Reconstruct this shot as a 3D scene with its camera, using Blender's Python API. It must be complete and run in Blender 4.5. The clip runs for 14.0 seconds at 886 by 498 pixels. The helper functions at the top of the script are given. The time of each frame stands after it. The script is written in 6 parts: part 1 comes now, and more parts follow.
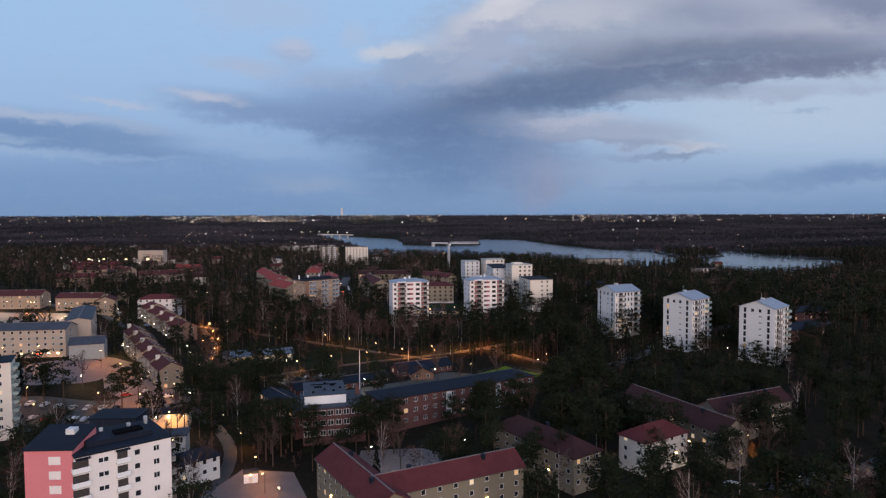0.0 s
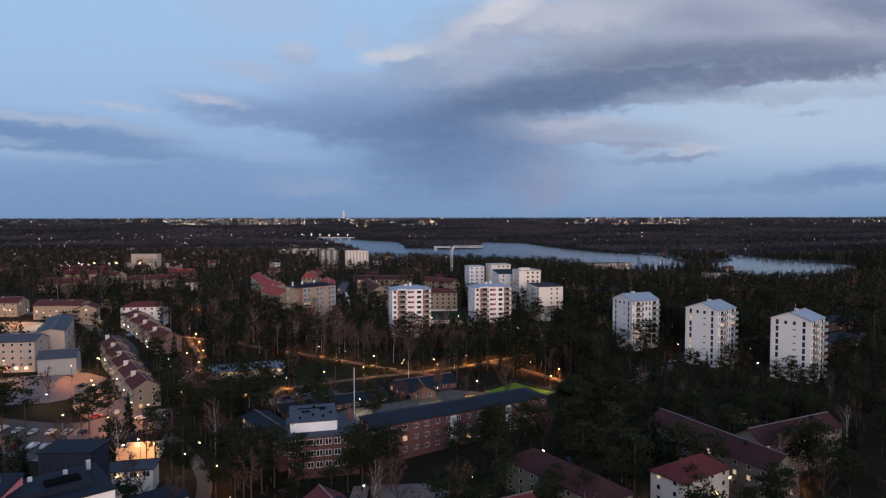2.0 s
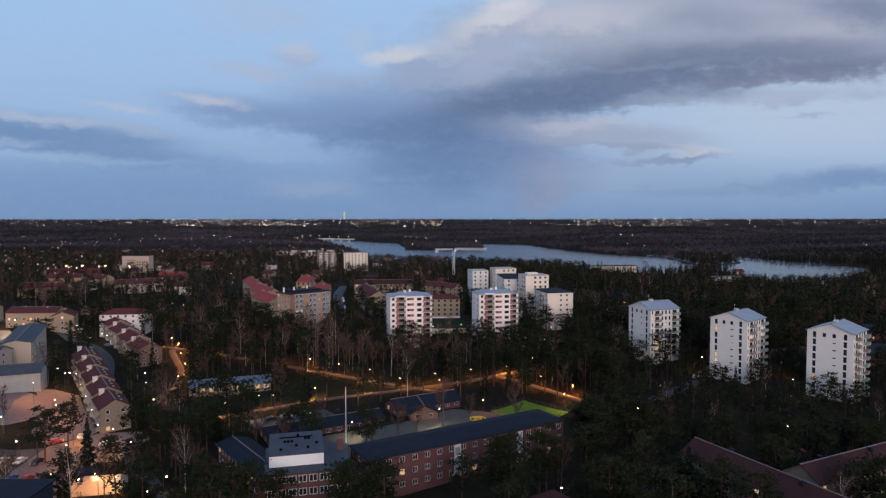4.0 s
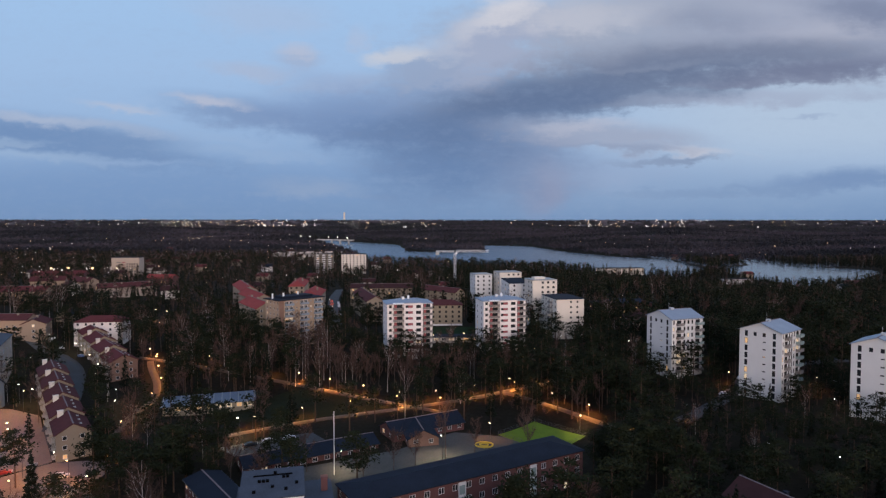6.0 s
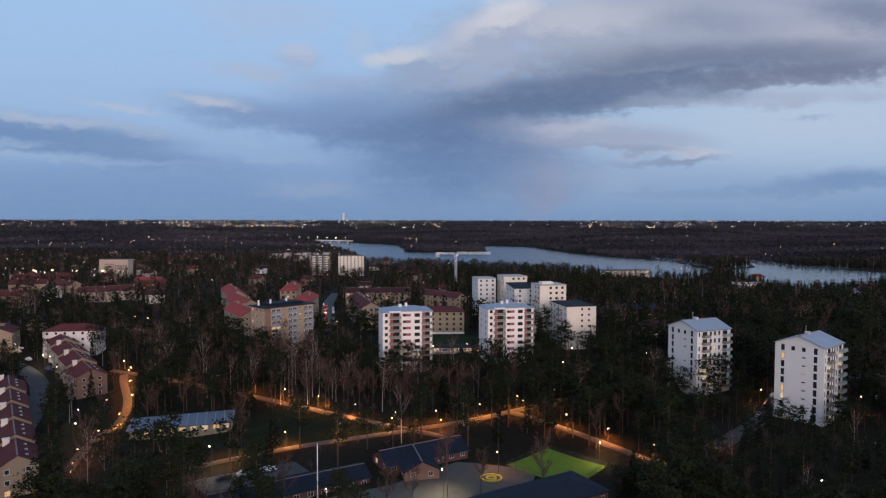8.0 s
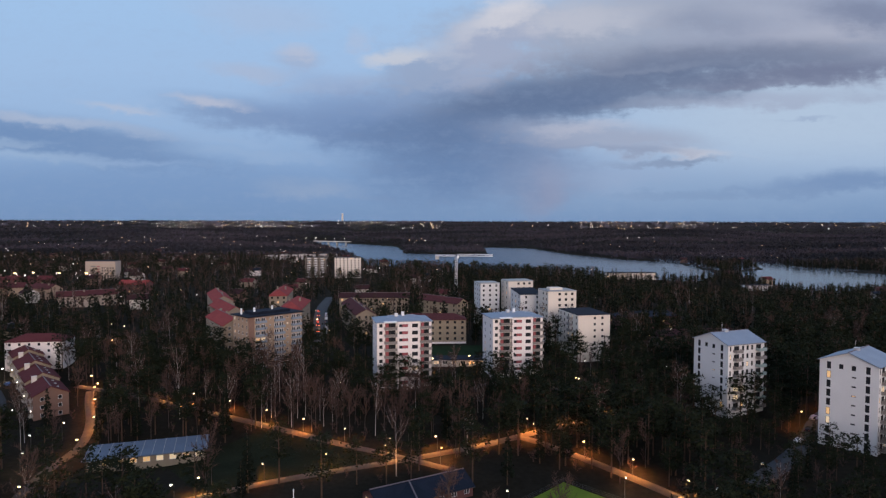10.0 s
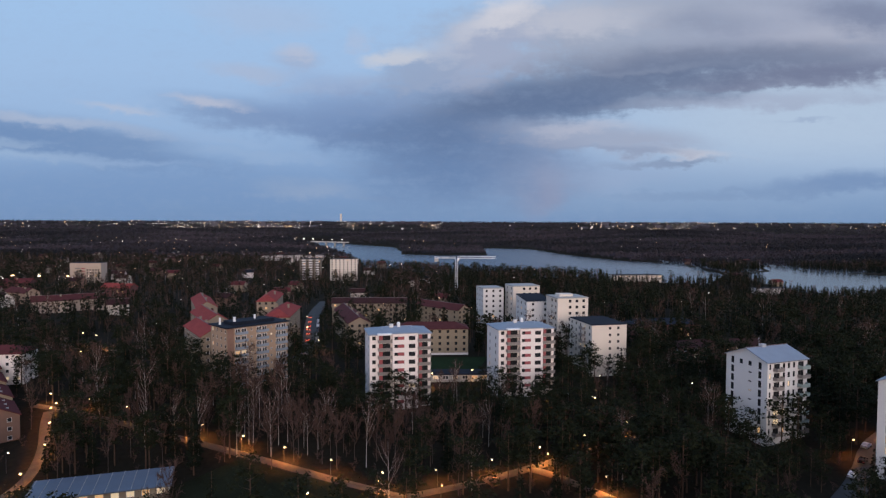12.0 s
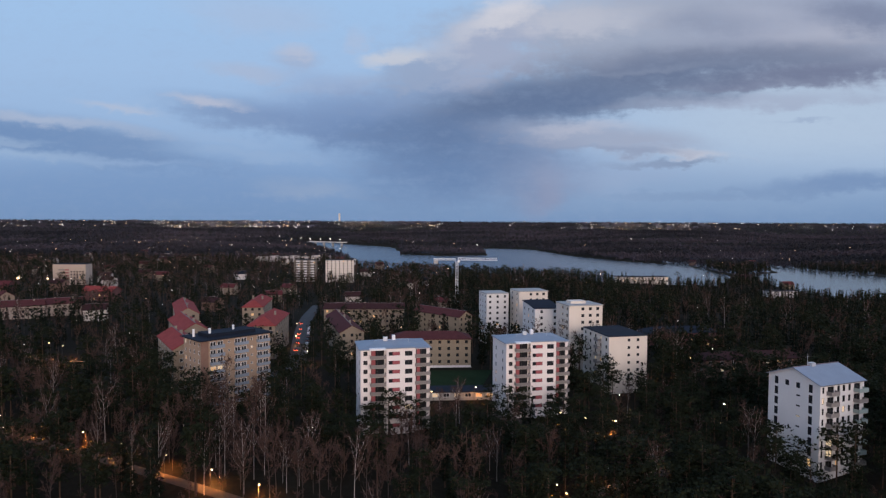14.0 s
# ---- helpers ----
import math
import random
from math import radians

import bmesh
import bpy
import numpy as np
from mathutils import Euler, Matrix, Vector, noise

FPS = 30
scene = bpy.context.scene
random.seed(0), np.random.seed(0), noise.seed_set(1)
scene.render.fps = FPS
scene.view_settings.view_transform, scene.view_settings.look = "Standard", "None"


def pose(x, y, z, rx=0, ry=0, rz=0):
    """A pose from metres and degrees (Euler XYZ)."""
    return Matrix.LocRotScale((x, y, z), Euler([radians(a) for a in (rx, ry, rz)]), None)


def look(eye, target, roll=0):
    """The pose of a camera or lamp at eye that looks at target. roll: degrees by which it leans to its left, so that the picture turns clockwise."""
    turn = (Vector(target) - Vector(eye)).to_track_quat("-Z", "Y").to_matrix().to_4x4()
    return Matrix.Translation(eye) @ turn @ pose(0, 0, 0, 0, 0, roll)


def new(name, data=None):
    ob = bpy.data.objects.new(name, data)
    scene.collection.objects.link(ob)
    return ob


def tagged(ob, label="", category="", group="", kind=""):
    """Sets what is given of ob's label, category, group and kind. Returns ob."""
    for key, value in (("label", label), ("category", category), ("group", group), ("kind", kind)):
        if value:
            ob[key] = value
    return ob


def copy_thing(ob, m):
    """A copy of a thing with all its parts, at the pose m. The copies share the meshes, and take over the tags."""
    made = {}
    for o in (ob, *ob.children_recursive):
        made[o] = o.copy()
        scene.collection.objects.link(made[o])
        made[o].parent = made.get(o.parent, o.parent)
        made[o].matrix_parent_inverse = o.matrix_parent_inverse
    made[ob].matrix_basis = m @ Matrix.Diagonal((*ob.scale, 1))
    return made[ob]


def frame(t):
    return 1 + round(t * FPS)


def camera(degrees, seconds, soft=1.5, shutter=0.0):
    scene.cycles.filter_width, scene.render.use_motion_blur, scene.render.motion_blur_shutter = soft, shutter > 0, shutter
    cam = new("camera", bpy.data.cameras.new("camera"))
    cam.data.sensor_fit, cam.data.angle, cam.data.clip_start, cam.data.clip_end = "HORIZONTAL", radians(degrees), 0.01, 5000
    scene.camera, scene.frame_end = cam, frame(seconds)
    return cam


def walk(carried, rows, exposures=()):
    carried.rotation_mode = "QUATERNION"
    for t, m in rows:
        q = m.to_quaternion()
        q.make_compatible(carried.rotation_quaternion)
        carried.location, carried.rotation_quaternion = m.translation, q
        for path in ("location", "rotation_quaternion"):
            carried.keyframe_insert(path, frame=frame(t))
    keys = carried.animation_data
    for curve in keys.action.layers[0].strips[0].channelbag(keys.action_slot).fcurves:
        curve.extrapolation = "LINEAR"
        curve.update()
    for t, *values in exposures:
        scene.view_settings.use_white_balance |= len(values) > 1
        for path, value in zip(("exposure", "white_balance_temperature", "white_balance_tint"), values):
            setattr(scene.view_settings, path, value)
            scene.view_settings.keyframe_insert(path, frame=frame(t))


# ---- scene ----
# The camera: a drone that flies straight ahead, 76 m up
cam = camera(70, 14.0, soft=1.3)
walk(cam, [
    (0, look((2.85, 0.21, 76.00), (2.94, 100.07, 70.70), -0.16)),
    (1, look((2.54, 12.92, 76.00), (2.45, 112.79, 70.95), -0.13)),
    (2, look((2.24, 25.68, 76.00), (2.00, 125.57, 71.13), -0.10)),
    (3, look((1.93, 38.50, 76.00), (1.59, 138.39, 71.25), -0.07)),
    (4, look((1.62, 51.38, 76.00), (1.22, 151.27, 71.34), -0.04)),
    (5, look((1.31, 64.30, 76.00), (0.87, 164.19, 71.40), -0.01)),
    (6, look((1.00, 77.28, 76.00), (0.55, 177.18, 71.46), 0.02)),
    (7, look((0.70, 90.31, 76.00), (0.25, 190.21, 71.50), 0.05)),
    (8, look((0.39, 103.40, 76.00), (-0.03, 203.30, 71.55), 0.08)),
    (9, look((0.08, 116.54, 76.00), (-0.29, 216.44, 71.61), 0.11)),
    (10, look((-0.23, 129.73, 76.00), (-0.54, 229.64, 71.66), 0.14)),
    (11, look((-0.54, 142.98, 76.00), (-0.77, 242.89, 71.70), 0.17)),
    (12, look((-0.85, 156.28, 76.00), (-1.00, 256.19, 71.73), 0.20)),
    (13, look((-1.15, 169.64, 76.00), (-1.23, 269.55, 71.74), 0.23)),
    (14, look((-1.46, 183.05, 76.00), (-1.46, 282.95, 71.71), 0.26)),
], exposures=((0, 0.09), (14, 0.09)))

# ---------------------------------------------------------------- world and sun
world = bpy.data.worlds.new("dusk_sky")
scene.world = world
world.use_nodes = True
WT = world.node_tree
WT.nodes.clear()


def wn(kind, **sets):
    n = WT.nodes.new(kind)
    for key, value in sets.items():
        if key == "operation":
            n.operation = value
        elif key == "sky_type":
            n.sky_type = value
    return n


def wput(socket, value):
    if isinstance(value, bpy.types.NodeSocket):
        WT.links.new(value, socket)
    else:
        socket.default_value = value


def wm(op, a, b=0.0, c=0.0, clamp=False):
    n = wn("ShaderNodeMath", operation=op)
    n.use_clamp = clamp
    wput(n.inputs[0], a)
    wput(n.inputs[1], b)
    wput(n.inputs[2], c)
    return n.outputs[0]


def wmix(f, a, b):
    n = wn("ShaderNodeMix")
    n.data_type = "RGBA"
    wput(n.inputs["Factor"], f)
    wput(n.inputs[6], a)
    wput(n.inputs[7], b)
    return n.outputs[2]


def wramp(f, stops, linear=True):
    n = wn("ShaderNodeValToRGB")
    n.color_ramp.interpolation = "LINEAR" if linear else "EASE"
    while len(n.color_ramp.elements) < len(stops):
        n.color_ramp.elements.new(0.5)
    for e, (p, c) in zip(n.color_ramp.elements, stops):
        e.position, e.color = p, (*c, 1)
    wput(n.inputs[0], f)
    return n.outputs[0]


def smooth(x, lo, hi):
    n = wn("ShaderNodeMapRange")
    n.interpolation_type = "SMOOTHSTEP"
    wput(n.inputs[0], x)
    n.inputs[1].default_value, n.inputs[2].default_value = lo, hi
    return n.outputs[0]


def wnoise(vec, scale, detail=5.0, rough=0.55):
    n = wn("ShaderNodeTexNoise")
    wput(n.inputs["Vector"], vec)
    n.inputs["Scale"].default_value, n.inputs["Detail"].default_value, n.inputs["Roughness"].default_value = scale, detail, rough
    return n.outputs[0]


coord = wn("ShaderNodeTexCoord")
split = wn("ShaderNodeSeparateXYZ")
WT.links.new(coord.outputs["Generated"], split.inputs[0])
DX, DY, DZ = split.outputs
EL = wm("MULTIPLY", wm("ARCSINE", DZ), 57.2958)
# a flat chart of the sky ahead: U to the right, V downwards, the horizon near V = 3.9
AHEAD = wm("MAXIMUM", DY, 0.2)
TX, TZ = wm("DIVIDE", DX, AHEAD), wm("DIVIDE", DZ, AHEAD)
U = wm("MULTIPLY_ADD", TX, 11.2, 7.89)
V = wm("SUBTRACT", 4.41, wm("DIVIDE", wm("MULTIPLY_ADD", TZ, 11.2, 0.503), wm("MULTIPLY_ADD", TZ, -0.045, 1.0)))


def chart_noise(su, sv, detail, rough, seed):
    c = wn("ShaderNodeCombineXYZ")
    wput(c.inputs[0], wm("MULTIPLY_ADD", U, su, seed))
    wput(c.inputs[1], wm("MULTIPLY_ADD", V, sv, seed * 0.7))
    c.inputs[2].default_value = seed * 1.3
    return wm("SUBTRACT", wnoise(c.outputs[0], 1.0, detail, rough), 0.5)


BILLOW = chart_noise(0.55, 0.95, 3, 0.5, 3.7)
PUFF = chart_noise(1.5, 2.6, 6, 0.55, 8.1)
CURL = chart_noise(4.2, 6.5, 6, 0.6, 1.9)
STREAK = chart_noise(0.42, 3.4, 6, 0.58, 5.3)
UW = wm("ADD", U, wm("ADD", wm("MULTIPLY", BILLOW, 1.3), wm("MULTIPLY", PUFF, 0.7)))
VW = wm("ADD", V, wm("ADD", wm("MULTIPLY", PUFF, 0.42), wm("ADD", wm("MULTIPLY", CURL, 0.12), wm("MULTIPLY", STREAK, 0.28))))
RAG = wm("ADD", wm("MULTIPLY", PUFF, 1.2), wm("ADD", wm("MULTIPLY", CURL, 0.7), wm("MULTIPLY", STREAK, 0.9)))


def tone(r, g, b):
    """A colour of the sky as the eye reads it, in 0 to 255, turned into light."""
    return tuple((((c / 255 + 0.055) / 1.055) ** 2.4) * k for c, k in ((r, 0.965), (g, 0.945), (b, 0.92))) + (1,)


def stroke(sky, u0, v0, ru, rv, colour, cover, tilt=0.0, soft=0.6, rag=0.5):
    """Lays a soft, ragged-edged bank of cloud over the sky; tilt in degrees, falling to the right."""
    c, s = math.cos(radians(tilt)), math.sin(radians(tilt))
    a, e = wm("SUBTRACT", UW, u0), wm("SUBTRACT", VW, v0)
    p = wm("ADD", wm("MULTIPLY", a, c / ru), wm("MULTIPLY", e, s / ru))
    q = wm("ADD", wm("MULTIPLY", a, -s / rv), wm("MULTIPLY", e, c / rv))
    r = wm("SQRT", wm("ADD", wm("MULTIPLY", p, p), wm("MULTIPLY", q, q)))
    r = wm("MULTIPLY_ADD", RAG, rag, r)
    mask = wm("SUBTRACT", 1.0, smooth(r, 1 - soft, 1 + soft))
    return wmix(wm("MULTIPLY", mask, cover), sky, tone(*colour))


# clear dusk sky from the zenith to the horizon
CLEAR = wramp(wm("DIVIDE", V, 4.0, clamp=True), [(0.0, tone(158, 193, 234)[:3]), (0.3, tone(157, 189, 229)[:3]), (0.55, tone(150, 181, 221)[:3]), (0.75, tone(134, 165, 207)[:3]), (0.9, tone(120, 151, 193)[:3]), (1.0, tone(113, 143, 184)[:3])])
PALE = wm("MULTIPLY", smooth(U, 7.5, 14.0), smooth(wm("MULTIPLY", V, -1.0), -3.8, -2.2))
CLEAR = wmix(wm("MULTIPLY", PALE, 0.9), CLEAR, tone(177, 197, 222))
HIGH = wramp(wm("DIVIDE", EL, 90.0, clamp=True), [(0.0, (0.135, 0.240, 0.43)), (0.07, (0.22, 0.36, 0.61)), (0.24, (0.31, 0.50, 0.80)), (0.5, (0.27, 0.42, 0.72)), (1.0, (0.18, 0.30, 0.58))])
CLEAR = wmix(smooth(DY, 0.35, 0.6), HIGH, CLEAR)
# brighter and warmer towards the sunset behind the flight
WEST = smooth(wm("MULTIPLY", DY, -1.0), -0.1, 0.9)
LOW = smooth(wm("MULTIPLY", EL, -1.0), -42.0, -2.0)
SKY = wmix(wm("MULTIPLY", WEST, LOW), CLEAR, (1.15, 0.86, 0.72, 1))
AHEAD_SKY = SKY
for bank in (
        # thin veils and the low haze
        (4.6, 0.25, 1.1, 0.28, (170, 186, 216), 0.45, 8, 0.9, 0.9), (2.5, 3.35, 4.5, 0.42, (116, 148, 194), 0.6, 0, 0.8), (11.8, 3.45, 4.2, 0.4, (140, 165, 200), 0.5, 0, 0.9),
        # the long bank low on one side, its lit upper edge and the streaks behind it
        (1.4, 2.50, 2.3, 0.34, (114, 144, 188), 0.9, 8, 0.6, 0.7), (0.2, 2.40, 1.2, 0.20, (112, 143, 188), 0.8, 4, 0.7, 0.7), (0.9, 2.12, 1.3, 0.09, (172, 186, 212), 0.75, 6, 0.9, 0.8), (2.3, 2.32, 0.9, 0.09, (156, 176, 208), 0.6, 9, 0.9, 0.9),
        (0.6, 2.78, 1.0, 0.09, (152, 178, 212), 0.7, 3, 0.9, 0.9), (0.2, 2.52, 0.6, 0.06, (152, 178, 212), 0.6, 0, 0.9, 0.9), (2.2, 2.86, 1.0, 0.05, (142, 170, 210), 0.6, 2, 0.9, 0.9), (4.6, 2.74, 1.4, 0.10, (146, 174, 212), 0.7, 4, 0.9, 0.9),
        (4.0, 2.45, 1.0, 0.08, (150, 178, 216), 0.5, 6, 0.9, 0.9), (5.5, 3.35, 0.8, 0.13, (146, 166, 198), 0.6, 3, 0.9, 0.9), (2.2, 1.90, 0.6, 0.06, (178, 190, 214), 0.7, 6, 0.9, 0.8),
        # small puffs
        (5.45, 1.06, 0.45, 0.17, (158, 176, 208), 0.75, 8, 0.7, 0.8), (5.4, 0.92, 0.35, 0.09, (184, 192, 214), 0.6, 8, 0.8, 0.8), (4.5, 1.25, 0.7, 0.11, (168, 182, 210), 0.65, 7, 0.8, 0.9), (6.5, 0.72, 0.14, 0.2, (174, 188, 216), 0.5, 0, 0.9, 0.9),
        (6.2, 1.5, 0.9, 0.12, (170, 182, 208), 0.5, -6, 0.9, 0.9), (5.9, 1.42, 0.7, 0.14, (150, 174, 212), 0.5, 8, 0.9, 0.9),
        # the broad blue-grey middle
        (4.9, 2.10, 1.6, 0.24, (122, 148, 190), 0.85, 10, 0.7, 0.7), (6.6, 2.05, 1.5, 0.42, (124, 150, 194), 0.8, 6, 0.8, 0.7), (7.4, 2.5, 1.7, 0.5, (108, 136, 180), 0.85, 8, 0.8, 0.6), (8.1, 1.6, 1.3, 0.42, (126, 148, 186), 0.85, 0, 0.8, 0.6), (8.2, 2.95, 1.5, 0.6, (103, 131, 174), 0.85, 0, 0.9, 0.5),
        (3.75, 1.80, 0.55, 0.08, (182, 190, 212), 0.8, 7, 0.8, 0.8),
        # the great cloud: its pale body, bright heads and dark base
        (11.8, 0.50, 3.6, 0.80, (155, 166, 190), 0.95, -3, 0.45, 0.6), (15.0, 0.6, 2.8, 0.75, (152, 162, 188), 0.95, 0, 0.5, 0.5), (8.9, 0.85, 1.1, 0.55, (160, 172, 200), 0.92, -20, 0.45, 0.8), (7.6, 1.22, 0.7, 0.28, (148, 166, 198), 0.85, -10, 0.5, 0.9),
        (8.9, 0.22, 0.42, 0.26, (208, 210, 222), 0.9, -25, 0.6, 1.0), (8.5, 0.55, 0.40, 0.26, (192, 198, 215), 0.7, -10, 0.8, 1.2), (7.9, 0.86, 0.40, 0.18, (180, 190, 212), 0.6, 0, 0.8, 1.2), (7.05, 1.0, 0.42, 0.13, (196, 202, 216), 0.85, -12, 0.7, 1.0), (9.9, 0.35, 0.8, 0.30, (190, 195, 211), 0.75, 0, 0.8, 1.0),
        (11.0, 0.3, 1.1, 0.24, (180, 187, 206), 0.7, 0, 0.9, 1.0), (14.6, 0.6, 1.1, 0.22, (176, 182, 202), 0.6, 0, 0.9, 1.0), (13.4, 0.2, 0.7, 0.15, (168, 177, 200), 0.5, 0, 0.9, 1.0),
        (12.6, 1.06, 2.9, 0.30, (118, 130, 158), 0.9, -3, 0.6, 0.6), (10.9, 1.5, 2.5, 0.34, (102, 118, 150), 0.92, -7, 0.6, 0.6), (9.1, 1.95, 1.7, 0.36, (96, 117, 154), 0.9, -8, 0.7, 0.5), (8.2, 2.4, 1.5, 0.34, (100, 125, 166), 0.8, 0, 0.8, 0.6), (14.4, 1.26, 1.8, 0.16, (110, 120, 150), 0.85, -5, 0.7, 0.5),
        (11.9, 1.75, 1.2, 0.12, (106, 122, 154), 0.8, -5, 0.7, 0.6), (15.4, 0.2, 0.9, 0.28, (120, 132, 162), 0.8, 8, 0.8, 0.8), (12.3, 0.35, 0.8, 0.20, (134, 146, 174), 0.6, 0, 0.9, 0.9), (11.5, 1.2, 1.2, 0.06, (132, 145, 172), 0.5, -4, 0.9, 1.0), (13.4, 1.42, 1.2, 0.05, (128, 138, 166), 0.5, -4, 0.9, 1.0),
        # the lit shelf below it, the rain and the low bank far off
        (13.3, 1.74, 1.9, 0.12, (160, 173, 200), 0.75, -2, 0.8, 0.8), (14.3, 2.08, 0.35, 0.04, (150, 170, 202), 0.6, -4, 0.8, 0.8), (10.6, 2.40, 1.6, 0.24, (156, 167, 193), 0.85, 4, 0.7, 0.7), (10.3, 2.22, 0.7, 0.08, (182, 188, 208), 0.6, -5, 0.9, 0.9), (12.35, 2.70, 0.65, 0.08, (186, 192, 210), 0.85, 4, 0.8, 0.8),
        (11.9, 2.83, 0.9, 0.045, (128, 146, 178), 0.8, -1, 0.8, 0.7), (11.2, 2.62, 0.9, 0.05, (138, 152, 182), 0.6, 3, 0.9, 0.9), (9.5, 3.0, 0.8, 0.5, (128, 145, 180), 0.6, 0, 0.9, 0.3), (9.62, 3.35, 0.26, 0.4, (145, 148, 176), 0.45, 0, 0.9, 0.3), (10.8, 3.1, 1.0, 0.25, (150, 170, 204), 0.6, 0, 0.9, 0.5),
        (15.0, 3.2, 1.5, 0.16, (118, 146, 188), 0.9, -4, 0.7, 0.7), (13.4, 3.36, 1.0, 0.06, (126, 153, 192), 0.7, -2, 0.9, 0.8), (12.0, 3.42, 1.0, 0.05, (128, 154, 192), 0.6, 0, 0.9, 0.8)):
    AHEAD_SKY = stroke(AHEAD_SKY, *bank)
SKY = wmix(smooth(DY, 0.35, 0.6), SKY, AHEAD_SKY)
# fine wisps
SKY = wmix(wm("MULTIPLY", smooth(DY, 0.35, 0.6), wm("ABSOLUTE", wm("MULTIPLY", wm("ADD", CURL, STREAK), 0.35)), clamp=True), SKY, tone(150, 168, 200))
dusk = wn("ShaderNodeBackground")
wput(dusk.inputs[0], SKY)
dusk.inputs[1].default_value = 1.0
nishita = wn("ShaderNodeTexSky", sky_type="NISHITA")
nishita.sun_disc, nishita.sun_elevation, nishita.sun_rotation = False, radians(-4.0), radians(170)
thin = wn("ShaderNodeBackground")
WT.links.new(nishita.outputs[0], thin.inputs[0])
thin.inputs[1].default_value = 0.05
both = wn("ShaderNodeAddShader")
WT.links.new(dusk.outputs[0], both.inputs[0])
WT.links.new(thin.outputs[0], both.inputs[1])
out = wn("ShaderNodeOutputWorld")
WT.links.new(both.outputs[0], out.inputs[0])

# the afterglow behind the camera
glow = bpy.data.lights.new("afterglow", "SUN")
glow.energy, glow.angle, glow.color = 1.75, radians(40), (1.0, 0.82, 0.74)
new("afterglow", glow).matrix_world = look((90, -300, 62), (0, 0, 0))

# ---------------------------------------------------------------- materials
MATS = {}


def mat(name, colour, rough=0.8, vary=0.25, scale=0.6, fine=6.0, bump=0.15, metal=0.0, per_object=0.0, per_island=0.0, spec=0.3):
    """A worn, grainy surface: two scales of noise on its colour and a fine relief."""
    if name in MATS:
        return MATS[name]
    m = bpy.data.materials.new(name)
    m.use_nodes = True
    nt = m.node_tree
    p = nt.nodes["Principled BSDF"]
    tc = nt.nodes.new("ShaderNodeTexCoord")
    n1, n2 = nt.nodes.new("ShaderNodeTexNoise"), nt.nodes.new("ShaderNodeTexNoise")
    for n, sc in ((n1, scale), (n2, fine)):
        nt.links.new(tc.outputs["Object"], n.inputs["Vector"])
        n.inputs["Scale"].default_value, n.inputs["Detail"].default_value = sc, 4
    total_ = nt.nodes.new("ShaderNodeMath")
    total_.operation = "ADD"
    nt.links.new(n1.outputs[0], total_.inputs[0])
    nt.links.new(n2.outputs[0], total_.inputs[1])
    last = total_.outputs[0]
    for amount, node, socket in ((per_object, "ShaderNodeObjectInfo", "Random"), (per_island, "ShaderNodeNewGeometry", "Random Per Island")):
        if amount:
            info, mul = nt.nodes.new(node), nt.nodes.new("ShaderNodeMath")
            mul.operation = "MULTIPLY_ADD"
            nt.links.new(info.outputs[socket], mul.inputs[0])
            mul.inputs[1].default_value = amount
            nt.links.new(last, mul.inputs[2])
            last = mul.outputs[0]
    mr = nt.nodes.new("ShaderNodeMapRange")
    extra = per_object + per_island
    mr.inputs[1].default_value, mr.inputs[2].default_value = 0.6, 1.4 + extra
    mr.inputs[3].default_value, mr.inputs[4].default_value = 1 - vary, 1 + vary
    nt.links.new(last, mr.inputs[0])
    mulc = nt.nodes.new("ShaderNodeVectorMath")
    mulc.operation = "SCALE"
    mulc.inputs[0].default_value = colour
    nt.links.new(mr.outputs[0], mulc.inputs["Scale"])
    nt.links.new(mulc.outputs[0], p.inputs["Base Color"])
    p.inputs["Roughness"].default_value, p.inputs["Metallic"].default_value = rough, metal
    p.inputs["Specular IOR Level"].default_value = spec
    if bump:
        b = nt.nodes.new("ShaderNodeBump")
        b.inputs["Strength"].default_value, b.inputs["Distance"].default_value = bump, 0.05
        nt.links.new(n2.outputs[0], b.inputs["Height"])
        nt.links.new(b.outputs[0], p.inputs["Normal"])
    MATS[name] = m
    return m


def glowing(name, colour, strength):
    m = bpy.data.materials.new(name)
    m.use_nodes = True
    p = m.node_tree.nodes["Principled BSDF"]
    p.inputs["Base Color"].default_value = (*[min(1, c) * 0.5 for c in colour], 1)
    p.inputs["Emission Color"].default_value = (*colour, 1)
    p.inputs["Emission Strength"].default_value = strength
    MATS[name] = m
    return m


PLASTER_WHITE = mat("white_plaster", (0.77, 0.71, 0.68), 0.85, 0.06, 0.15, 3)
PLASTER_GREY = mat("pale_grey_plaster", (0.625, 0.615, 0.605), 0.85, 0.07, 0.15, 3)
PLASTER_CREAM = mat("cream_plaster", (0.68, 0.61, 0.53), 0.85, 0.08, 0.15, 3)
PLASTER_BEIGE = mat("beige_plaster", (0.27, 0.215, 0.16), 0.85, 0.1, 0.2, 3)
PLASTER_DIM = mat("weathered_plaster", (0.17, 0.145, 0.12), 0.9, 0.12, 0.2, 3)
PLASTER_OLIVE = mat("olive_beige_plaster", (0.20, 0.172, 0.128), 0.88, 0.14, 0.2, 3)
PLASTER_PINK = mat("pink_plaster", (0.62, 0.20, 0.22), 0.85, 0.07, 0.15, 3)
PLASTER_TAN = mat("tan_plaster", (0.34, 0.245, 0.175), 0.85, 0.1, 0.2, 3)
SAND = mat("playground_sand", (0.066, 0.061, 0.053), 0.95, 0.3, 0.15, 2)
